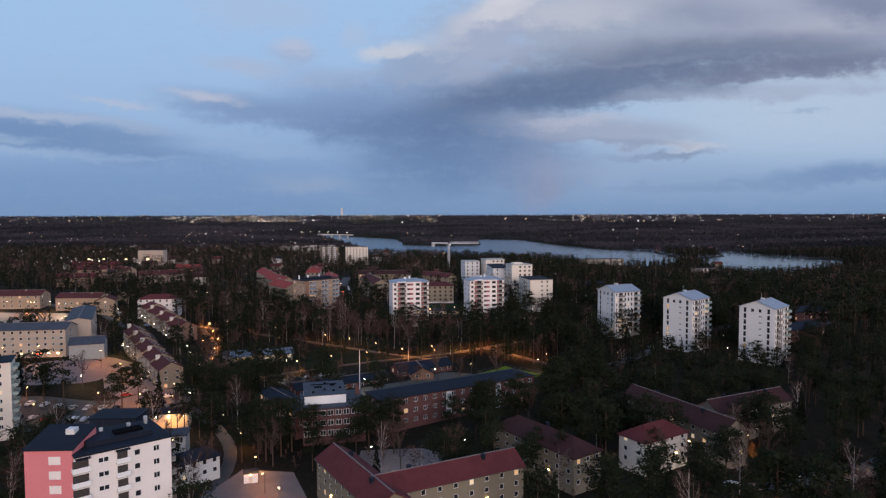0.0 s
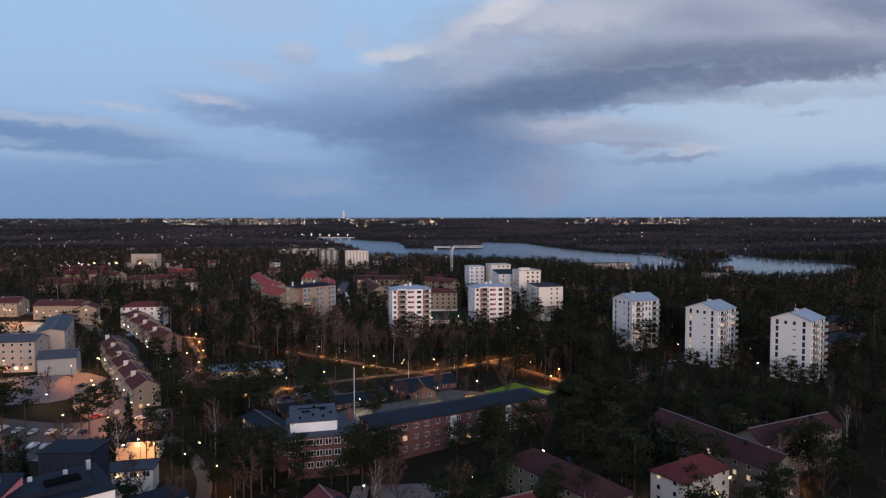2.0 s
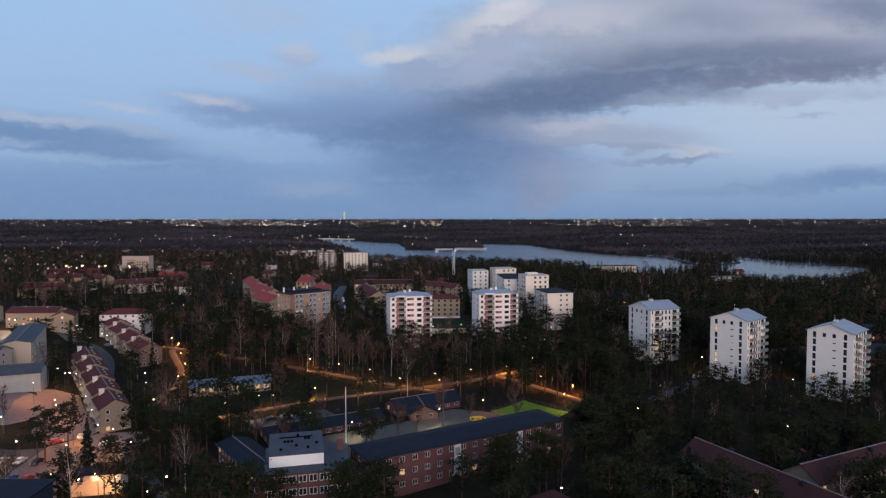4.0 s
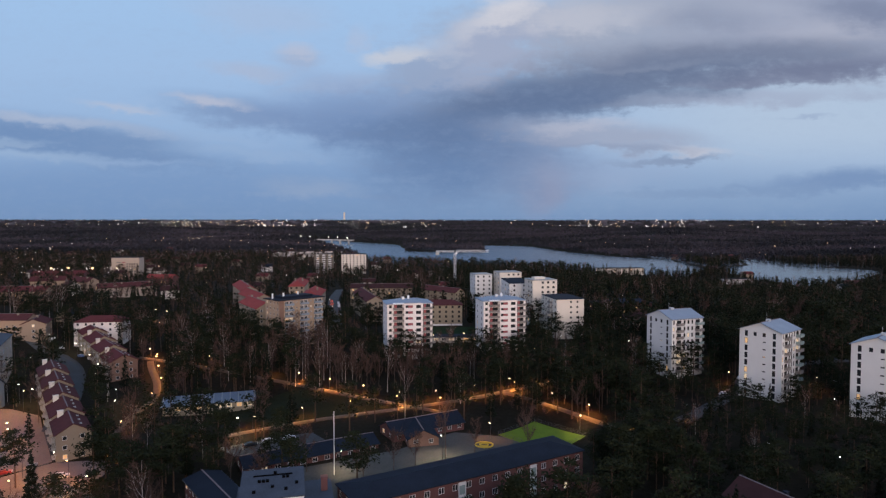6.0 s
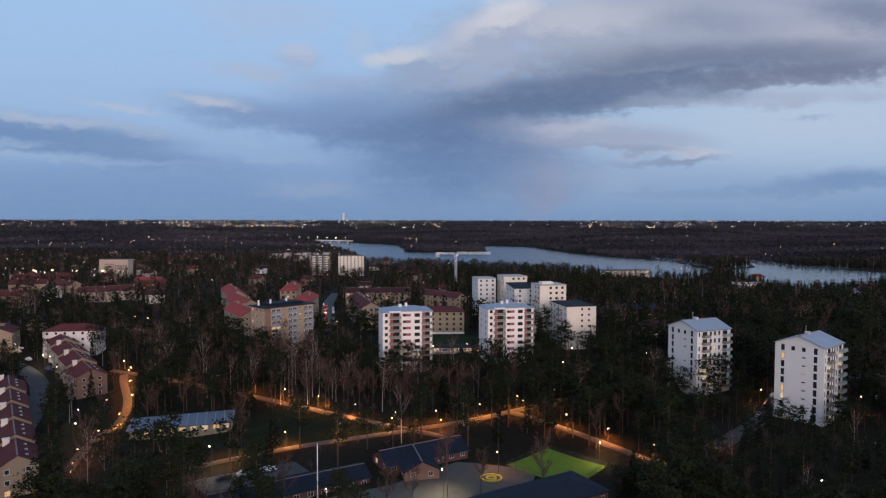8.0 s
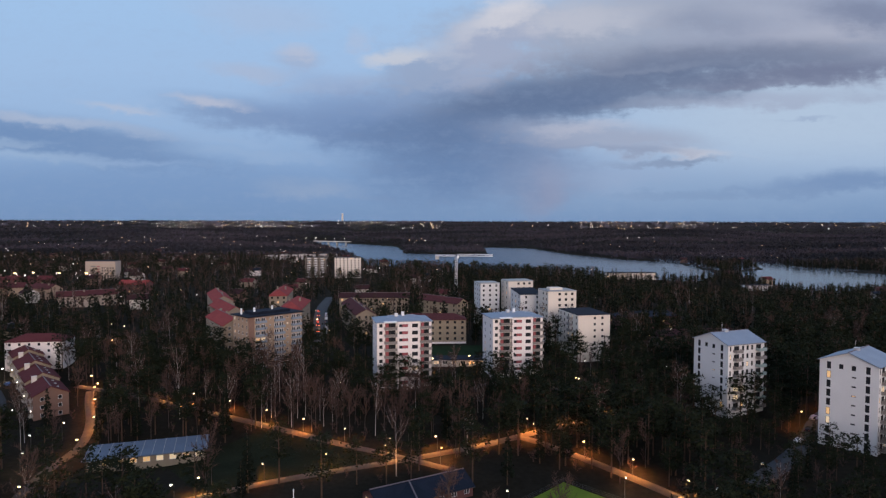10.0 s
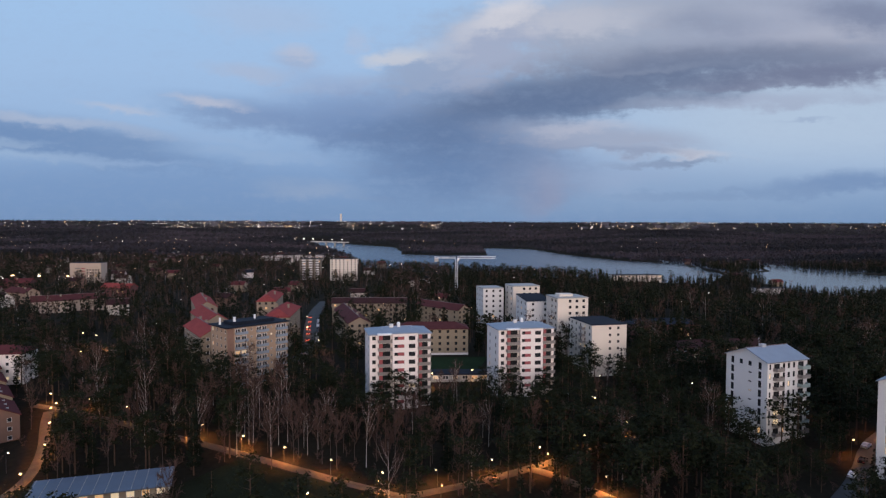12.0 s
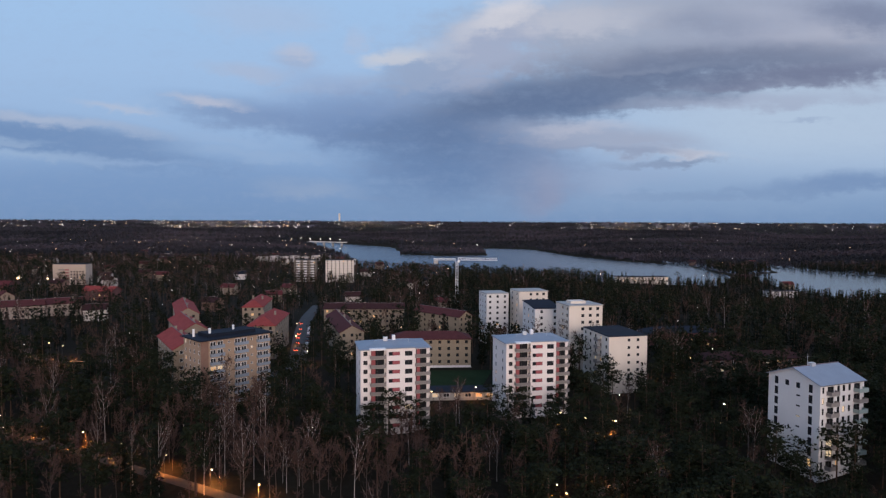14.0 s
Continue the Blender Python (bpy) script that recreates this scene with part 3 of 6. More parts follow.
def add_wall(bm, p, q, z0, z1, holes, deep=0.16):
    """A wall from p to q (outside on the right-hand side) with openings that go in."""
    p, q = Vector((*p, 0)), Vector((*q, 0))
    length = (q - p).length
    d = (q - p) / length
    inward = Vector((-d.y, d.x, 0))
    holes = [h for h in holes if h[0] > 0.05 and h[1] < length - 0.05 and h[3] < z1 - z0 - 0.05]
    us = sorted({0.0, length, *[round(h[0], 3) for h in holes], *[round(h[1], 3) for h in holes]})
    vs = sorted({0.0, z1 - z0, *[round(h[2], 3) for h in holes], *[round(h[3], 3) for h in holes]})
    cache = {}

    def vert(u, v, back=0.0):
        key = (round(u, 3), round(v, 3), back)
        if key not in cache:
            cache[key] = bm.verts.new(p + d * u + inward * back + Vector((0, 0, z0 + v)))
        return cache[key]

    for u0, u1 in zip(us, us[1:]):
        for v0, v1 in zip(vs, vs[1:]):
            um, vm = (u0 + u1) / 2, (v0 + v1) / 2
            if not any(h[0] < um < h[1] and h[2] < vm < h[3] for h in holes):
                bm.faces.new((vert(u0, v0), vert(u1, v0), vert(u1, v1), vert(u0, v1)))
    for h in holes:
        c = [(h[0], h[2]), (h[1], h[2]), (h[1], h[3]), (h[0], h[3])]
        for (ua, va), (ub, vb) in zip(c, c[1:] + c[:1]):
            try:
                bm.faces.new([bm.verts.new(p + d * uu + inward * bb + Vector((0, 0, z0 + vv))) for uu, vv, bb in ((ub, vb, 0), (ua, va, 0), (ua, va, deep), (ub, vb, deep))])
            except ValueError:
                pass
    return holes


RNG = random.Random(7)
RIDGE = mat("pale_ridge_metal", (0.16, 0.12, 0.12), 0.7, 0.2)


def building(name, x, y, z, turn, length, width, height, wall, label, category="house", sides=({}, {}, {}, {}), roof="gable", roof_mat=None, rise=3.0, over=0.5, lit=0.12,
             dark_frames=False, group="", plinth=None, gable_holes=(), footprint=True):
    """A house: walls with openings, windows and a roof. Its front runs along +x from the corner (x, y); +y leads to its back.
    sides: window rectangles on the front, right, back and left wall. roof: gable (ridge along x), gable_y, hip, shed or flat."""
    ob = thing(name, pose(x, y, z, 0, 0, turn), label, category, group)
    c, s = math.cos(radians(turn)), math.sin(radians(turn))
    if footprint:
        FOOTPRINTS.append([(x + c * u - s * v, y + s * u + c * v) for u, v in ((0, 0), (length, 0), (length, width), (0, width))])
    corners = [(0, 0), (length, 0), (length, width), (0, width)]
    bm = bmesh.new()
    all_holes = []
    for i in range(4):
        holes = sides[i] if i < len(sides) and sides[i] else []
        u, v = corners[i], corners[(i + 1) % 4]
        mx, my = (u[0] + v[0]) / 2, (u[1] + v[1]) / 2
        nx, ny = c * (v[1] - u[1]) + s * (v[0] - u[0]), s * (v[1] - u[1]) - c * (v[0] - u[0])
        wx_, wy_ = x + c * mx - s * my, y + s * mx + c * my
        if not any((0 - wx_) * nx + (cy - wy_) * ny > 0 for cy in (0, 60, 120, 183)):
            holes = []
        all_holes.append(add_wall(bm, corners[i], corners[(i + 1) % 4], 0.0 if not plinth else 0.0, height, list(holes)))
        # the wall goes on down into sloping ground
        a, b = corners[i], corners[(i + 1) % 4]
        bm.faces.new([bm.verts.new(v) for v in ((*a, -4), (*b, -4), (*b, 0), (*a, 0))])
    roof_mat = roof_mat or ROOF_DARK
    rb = bmesh.new()
    th = 0.22
    L, W, o = length, width, over
    if roof in ("gable", "gable_y"):
        if roof == "gable":
            ends = ([(0, 0, height), (0, W / 2, height + rise), (0, W, height)], [(L, 0, height), (L, W, height), (L, W / 2, height + rise)])
            drop = rise * o / (W / 2)
            prof = [(-o, height - drop), (W / 2, height + rise), (W + o, height - drop)]
            pts = [(lambda t: (lambda u, v: (t, u, v)))(t) for t in (-o, L + o)]
        else:
            ends = ([(0, 0, height), (L, 0, height), (L / 2, 0, height + rise)], [(0, W, height), (L / 2, W, height + rise), (L, W, height)])
            drop = rise * o / (L / 2)
            prof = [(-o, height - drop), (L / 2, height + rise), (L + o, height - drop)]
            pts = [(lambda t: (lambda u, v: (u, t, v)))(t) for t in (W + o, -o)]
        for e in ends:
            bm.faces.new([bm.verts.new(v) for v in e])
        for (u0, v0), (u1, v1) in zip(prof, prof[1:]):
            f = [pts[0](u0, v0 + th), pts[1](u0, v0 + th), pts[1](u1, v1 + th), pts[0](u1, v1 + th)]
            top = [rb.verts.new(v) for v in f]
            low = [rb.verts.new((v[0], v[1], v[2] - th)) for v in f]
            rb.faces.new(top)
            rb.faces.new(low[::-1])
            for k in range(4):
                rb.faces.new((top[k], low[k], low[(k + 1) % 4], top[(k + 1) % 4]))
    elif roof == "hip":
        h0, h1 = height, height + rise
        k = min(W, L) / 2
        base = [rb.verts.new(v) for v in ((-o, -o, h0), (L + o, -o, h0), (L + o, W + o, h0), (-o, W + o, h0))]
        lowb = [rb.verts.new((v.co.x, v.co.y, v.co.z - 0.25)) for v in base]
        ridge = [rb.verts.new(v) for v in (((k, W / 2, h1), (L - k, W / 2, h1)) if L > W + 0.5 else ((L / 2, k, h1), (L / 2, W - k, h1)))]
        if L > W + 0.5:
            for f in ((base[0], base[1], ridge[1], ridge[0]), (base[1], base[2], ridge[1]), (base[2], base[3], ridge[0], ridge[1]), (base[3], base[0], ridge[0])):
                rb.faces.new(f)
        else:
            for f in ((base[0], base[1], ridge[0]), (base[1], base[2], ridge[1], ridge[0]), (base[2], base[3], ridge[1]), (base[3], base[0], ridge[0], ridge[1])):
                rb.faces.new(f)
        for i in range(4):
            rb.faces.new((lowb[i], lowb[(i + 1) % 4], base[(i + 1) % 4], base[i]))
        rb.faces.new(lowb[::-1])
    elif roof == "shed":
        top = [height + 0.25, height + 0.25, height + rise + 0.25, height + rise + 0.25]
        pts4 = [(-o, -o), (L + o, -o), (L + o, W + o), (-o, W + o)]
        lo_ = [rb.verts.new((*p, t - 0.25)) for p, t in zip(pts4, top)]
        hi_ = [rb.verts.new((*p, t)) for p, t in zip(pts4, top)]
        rb.faces.new(hi_), rb.faces.new(lo_[::-1])
        for i in range(4):
            rb.faces.new((lo_[i], lo_[(i + 1) % 4], hi_[(i + 1) % 4], hi_[i]))
        bm.faces.new([bm.verts.new(v) for v in ((L, 0, height), (L, W, height), (L, W, height + rise))])
        bm.faces.new([bm.verts.new(v) for v in ((0, 0, height), (0, W, height + rise), (0, W, height))])
        bm.faces.new([bm.verts.new(v) for v in ((0, W, height), (0, W, height + rise), (L, W, height + rise), (L, W, height))])
    else:
        add_box(rb, -o, L + o, -o, W + o, height + 0.003, height + 0.35)
        if rise > 0.5:
            add_box(rb, L * 0.15, L * 0.85, W * 0.25, W * 0.8, height + 0.352, height + rise)
    part("wall", bm, wall, ob)
    roof_part = part("roof", rb, roof_mat, ob)
    if roof in ("gable", "gable_y") and y < 600:
        if roof == "gable":
            part("ridge_cap", box(-o, L + o, W / 2 - 0.18, W / 2 + 0.18, height + rise + 0.14, height + rise + 0.3), RIDGE, roof_part)
            for v in (-o - 0.12, W + o):
                part("gutter", box(-o, L + o, v, v + 0.12, height - rise * o / (W / 2) + 0.02, height - rise * o / (W / 2) + 0.14), FRAME_DARK, roof_part)
        else:
            part("ridge_cap", box(L / 2 - 0.18, L / 2 + 0.18, -o, W + o, height + rise + 0.14, height + rise + 0.3), RIDGE, roof_part)
    if y > 440 or y < -1000:
        # too far off to tell the windows apart one by one
        gb = bmesh.new()
        for i in range(4):
            a, b = Vector((*corners[i], 0)), Vector((*corners[(i + 1) % 4], 0))
            d = (b - a).normalized()
            inward = Vector((-d.y, d.x, 0)) * 0.1
            for u0, u1, v0, v1 in all_holes[i]:
                q = [a + d * u0 + inward, a + d * u1 + inward]
                f = gb.faces.new([gb.verts.new((p.x, p.y, v)) for p, v in ((q[0], v0), (q[1], v0), (q[1], v1), (q[0], v1))])
                f.material_index = 0 if RNG.random() > lit else 1
        me = as_mesh("glazing", gb, PANE, PANE_WARM)
        tagged(part("glazing", me, None, ob), kind="stuff")
        return ob
    for i in range(4):
        a, b = Vector((*corners[i], 0)), Vector((*corners[(i + 1) % 4], 0))
        d = (b - a).normalized()
        ang = math.degrees(math.atan2(d.y, d.x))
        for u0, u1, v0, v1 in all_holes[i]:
            fm, panes = window_meshes(u1 - u0, v1 - v0, dark_frames)
            w = part("window", fm, None, ob)
            at = a + d * (u0 + u1) / 2
            w.matrix_basis = pose(at.x, at.y, v0, 0, 0, ang)
            r = RNG.random()
            part("pane", panes[0 if r > lit else (1 if r < lit * 0.6 else 2)], None, w)
    return ob


BALCONY_MESH = {}


def balcony(ob, x, y, z, turn, w, d, panel, key):
    """A balcony slab with a solid front and open sides; turn faces its front outwards (-y)."""
    k = (round(w, 2), round(d, 2), key)
    if k not in BALCONY_MESH:
        slab = as_mesh("balcony", box(-w / 2, w / 2, -d, 0.0, -0.18, 0), CONCRETE)
        bm = box(-w / 2, w / 2, -d - 0.05, -d + 0.02, -0.05, 1.0)
        add_box(bm, -w / 2, -w / 2 + 0.05, -d + 0.02, 0, 0.05, 1.0)
        add_box(bm, w / 2 - 0.05, w / 2, -d + 0.02, 0, 0.05, 1.0)
        BALCONY_MESH[k] = slab, as_mesh("parapet", bm, panel)
    b = part("balcony", BALCONY_MESH[k][0], None, ob)
    b.matrix_basis = pose(x, y, z, 0, 0, turn)
    part("parapet", BALCONY_MESH[k][1], None, b)
    return b


def chimney(ob, x, y, z, w=0.9, d=0.9, h=1.6, material=None):
    bm = box(x - w / 2, x + w / 2, y - d / 2, y + d / 2, z, z + h)
    add_box(bm, x - w / 2 - 0.1, x + w / 2 + 0.1, y - d / 2 - 0.1, y + d / 2 + 0.1, z + h, z + h + 0.15)
    part("chimney", bm, material or PLASTER_BEIGE, ob)


S = 2.87


def gable_tower(x, y, z, turn, eave):
    """A white eight-storey tower with a low metal gable roof; its gable is the left wall, its front carries balconies."""
    L, W, H = 17.0, 16.0, eave - z
    n = int(H / S)
    base = H - n * S
    left = []
    for u, w, sub in ((2.6, 1.15, 1), (13.2, 1.15, 1)):
        left += [(u - w / 2, u + w / 2, base + f * S + 0.3, base + f * S + 2.5) for f in range(n)]
    left += [(6.0 - 0.6, 6.0 + 0.6, base + (n - 1) * S + 0.7, base + (n - 1) * S + 2.2), (9.4 - 0.6, 9.4 + 0.6, base + (n - 1) * S + 0.7, base + (n - 1) * S + 2.2)]
    left += [(8.9, 10.1, base + f * S + 1.3, base + f * S + 1.75) for f in range(n - 1)]
    front = []
    for u, w in ((1.1, 0.7), (6.9, 1.0), (9.0, 1.0), (11.2, 0.9)):
        front += [(u - w / 2, u + w / 2, base + f * S + 0.6, base + f * S + 2.3) for f in range(n)]
    for u in (3.9, 14.2):
        front += [(u - 1.2, u + 1.2, base + f * S + 0.3, base + f * S + 2.3) for f in range(n)]
    ob = building("apartment_tower", x, y, z, turn, L, W, H, PLASTER_GREY, "white eight-storey apartment tower with a pale metal gable roof among pines", "apartment tower",
                  (front, grid(W, 4, 1.2, 1.4, n, S), grid(L, 5, 1.3, 1.4, n, S), left), "gable", ROOF_METAL, 3.1, 0.5, 0.07, True, "white gable towers")
    for f in range(n):
        balcony(ob, 3.9, 0, base + f * S + 0.2, 0, 3.2, 1.5, RAIL_PALE, "pale")
        balcony(ob, 14.6, 0, base + f * S + 0.2, 0, 3.6, 1.7, RAIL_MINT if f % 3 else RAIL_PALE, "mint" if f % 3 else "pale")
    bm = box(6, 7.6, W / 2 - 0.7, W / 2 + 0.7, H + 2.9, H + 4.0)
    part("roof_hatch", bm, STEEL, ob)
    part("aerial", rods(((5.2, W / 2, H + 3.2), (5.2, W / 2, H + 6.4), 0.06, 0.04), ((4.7, W / 2, H + 5.8), (5.7, W / 2, H + 5.8), 0.03, 0.03)), STEEL, ob)
    for k in range(1, 9):
        part("roof_seam", box(k * L / 9 - 0.03, k * L / 9 + 0.03, 0.1, 0.16, H + 0.1, H + 0.2), ROOF_METAL, ob)
    return ob


gable_tower(98.4, 348.4, gz(105, 355), 22, 33.2)
gable_tower(128, 315, gz(130, 322), 40, 33.2)
gable_tower(155.5, 288.5, gz(158, 296), 43, 32.5)


def point_block(x, y, z, turn, eave, label):
    """A white block with a low metal roof, a projecting bay between two stacks of balconies."""
    L, W, H = 22.3, 15.0, eave - z
    n = int(H / S)
    base = H - n * S
    holes = [(0.9, 2.2, base + f * S + 0.8, base + f * S + 2.2) for f in range(n)]
    for f in range(n):
        holes += [(3.3, 7.5, base + f * S + 0.3, base + f * S + 2.4), (17.7, 21.2, base + f * S + 0.3, base + f * S + 2.4)]
    ob = building("apartment_block", x, y, z, turn, L, W, H, PLASTER_WHITE, label, "apartment block",
                  (holes, grid(W, 3, 1.3, 1.4, n, S), grid(L, 6, 1.3, 1.4, n, S), grid(W, 2, 0.9, 1.4, n, S)), "hip", ROOF_METAL, 1.7, 0.5, 0.035, True, "white point blocks")
    # the bay in front
    bay = bmesh.new()
    u0, u1, dep = 8.0, 17.2, 1.7
    rects = []
    for f in range(n):
        rects += [(0.7, 4.3, base + f * S + 0.95, base + f * S + 2.15), (5.9, 8.3, base + f * S + 0.7, base + f * S + 2.25)]
    got = add_wall(bay, (u0, -dep), (u1, -dep), -3, H + 0.3, [(a, b, c + 3, d + 3) for a, b, c, d in rects])
    add_wall(bay, (u1, -dep), (u1, 0), -3, H + 0.3, [])
    add_wall(bay, (u0, 0), (u0, -dep), -3, H + 0.3, [])
    body = part("bay", bay, PLASTER_WHITE, ob)
    part("bay_roof", box(u0 - 0.2, u1 + 0.2, -dep - 0.3, 0.2, H + 0.302, H + 0.5), ROOF_METAL, ob)
    for k, (a, b, c, d) in enumerate(got):
        fm, panes = window_meshes(b - a, d - c, True)
        w = part("window", fm, None, ob)
        w.matrix_basis = pose(u0 + (a + b) / 2, -dep, c - 3, 0, 0, 0)
        part("pane", panes[0 if RNG.random() > 0.04 else 2], None, w)
        if k % 2 == 0:
            part("infill_panel", box(-0.55, 1.74, -0.02, 0.09, 0.06, 1.14), RAIL_RED, w, "dull red panel beside the window")
    for f in range(n):
        balcony(ob, 5.4, 0, base + f * S + 0.15, 0, 5.0, 2.2, RAIL_PALE, "wide")
        balcony(ob, 19.6, 0, base + f * S + 0.15, 0, 5.0, 2.0, RAIL_PALE, "wide2")
        part("door_panel", box(3.4, 4.7, 0.02, 0.14, base + f * S + 0.3, base + f * S + 2.3), RAIL_RED, ob, "dull red balcony door panel")
        part("door_panel", box(18.0, 19.1, 0.02, 0.14, base + f * S + 0.3, base + f * S + 2.3), RAIL_RED, ob, "dull red balcony door panel")
    part("roof_plant", box(8, 9.4, 6, 7.2, H + 1.2, H + 2.6), STEEL, ob)
    part("roof_plant", box(11, 12, 6.4, 7.6, H + 1.2, H + 3.1), PAINT_WHITE, ob)
    part("guard_rail", rods(((5, 4.2, H + 2.2), (16, 4.2, H + 2.2), 0.05, 0.05), ((5, 4.2, H + 1.1), (5, 4.2, H + 2.2), 0.05, 0.05), ((16, 4.2, H + 1.1), (16, 4.2, H + 2.2), 0.05, 0.05)), STEEL, ob)
    part("eave_board", box(2.7, 7.8, -2.5, -0.5, H + 0.02, H + 0.5), PAINT_WHITE, ob)
    return ob


point_block(-27.3, 380.8, gz(-16, 388), 13, 35.6, "white apartment block with balconies and a pale metal roof behind pines")
point_block(20.0, 394.0, gz(30, 400), 13, 35.4, "white apartment block with stacked balconies beside its twin")


def slab(x, y, z, turn, L, W, top, wall, label, front=None, left=None, rise=0.2, roof="flat", roof_mat=None, lit=0.06, balconies=0):
    H = top - z
    n = int(H / S)
    base = H - n * S
    ob = building("apartment_block", x, y, z, turn, L, W, H, wall, label, "apartment block",
                  ([(a, b, c + base, d + base) for a, b, c, d in (front(n) if front else [])], grid(W, 4, 1.2, 1.4, n, S), grid(L, 4, 1.3, 1.4, n, S),
                   [(a, b, c + base, d + base) for a, b, c, d in (left(n) if left else grid(W, 5, 1.2, 1.3, n, S))]), roof, roof_mat or ROOF_DARK, rise, 0.25, lit, True, "cream blocks")
    if balconies:
        for f in range(n):
            balcony(ob, 0, balconies, base + f * S + 0.15, -90, 3.4, 1.5, RAIL_PALE, "pale34")
    return ob


b = slab(61.4, 420.2, gz(66, 426), 13, 16.0, 22, 32.8, PLASTER_CREAM, "cream plastered block with a blank end wall and small windows",
         lambda n: grid(16, 2, 1.1, 1.1, n, S, 0.9, 6.4, 14.0), lambda n: grid(22, 5, 1.1, 1.3, n, S), 0.2, "shed", ROOF_DARK, 0.05, 8.0)
b = slab(52.6, 452, gz(60, 460), 13, 15.5, 14, 40.2, PLASTER_CREAM, "tall cream plastered slab with a blank wall",
         lambda n: grid(15.5, 3, 1.4, 1.3, n, S, 0.9, 4.6, 15.0, max(0, n - 5)), lambda n: grid(14, 2, 1.4, 1.3, n, S, 0.9, 5, 14), roof_mat=CONCRETE)
part("stair_head", box(3, 10, 5, 10, 40.2 - gz(60, 460) + 0.36, 40.2 - gz(60, 460) + 1.5), PLASTER_CREAM, b)
slab(40.6, 470, gz(46, 476), 13, 13, 16, 36.5, PLASTER_GREY, "pale block with a dark sloping roof", lambda n: grid(13, 2, 1.2, 1.3, n, S), lambda n: grid(16, 3, 1.2, 1.3, n, S), 2.0, "shed", ROOF_DARK)
slab(37.6, 505, gz(42, 512), 13, 15.5, 14, 40.4, PLASTER_CREAM, "tall cream plastered slab behind the others",
     lambda n: grid(15.5, 3, 1.4, 1.3, n, S, 0.9, 4.6, 15.0, max(0, n - 4)), lambda n: grid(14, 2, 1.4, 1.3, n, S), roof_mat=CONCRETE)
slab(21.3, 510, gz(25, 516), 13, 12, 14, 38.6, PLASTER_GREY, "pale plastered block with small windows", lambda n: grid(12, 3, 1.2, 1.3, n, S), lambda n: grid(14, 3, 1.2, 1.3, n, S), roof_mat=CONCRETE)

# the brown and beige block with a flat dark roof
zb = gz(-75, 405)
H = 35.0 - zb
n = int(H / S)
base = H - n * S
fr = []
for f in range(n):
    z0 = base + f * S
    fr += [(u, u + 2.1, z0 + 0.5, z0 + 2.3) for u in (3.2, 5.8, 12.2, 14.6, 20.8, 23.2)] + [(u, u + 0.75, z0 + 1.1, z0 + 1.9) for u in (9.7, 18.3)]
lf = [(a, b_, c + base, d + base) for a, b_, c, d in grid(14, 4, 0.9, 1.4, n, S, 0.8)]
ob = building("apartment_block", -83.4, 396.0, zb, 45, 26, 14, H, PLASTER_TAN, "tan apartment block with a brown brick end and flat roof", "apartment block",
              (fr, grid(14, 3, 1.2, 1.4, n, S), [], lf), "flat", ROOF_DARK, 1.6, 0.9, 0.04)
part("brick_end", box(-0.06, 2.6, -0.06, 0.02, -3, H - 0.02), BRICK_BROWN, ob, "brown brick strip at the corner")
part("flue", box(5.0, 5.7, 4.6, 5.3, H + 0.35, H + 3.4), PAINT_WHITE, ob, "tall white flue")
part("flue", box(15.0, 15.6, 7.0, 7.6, H + 0.35, H + 3.2), PAINT_WHITE, ob, "tall white flue")
part("flue", box(1.2, 1.8, 9.0, 9.6, H + 0.35, H + 3.0), PAINT_WHITE, ob, "tall white flue")
for f in range(n):
    for u in (5.6, 14.5, 23.0):
        balcony(ob, u, 0, base + f * S + 0.15, 0, 5.0, 1.1, RAIL_BLUE, "shallow")


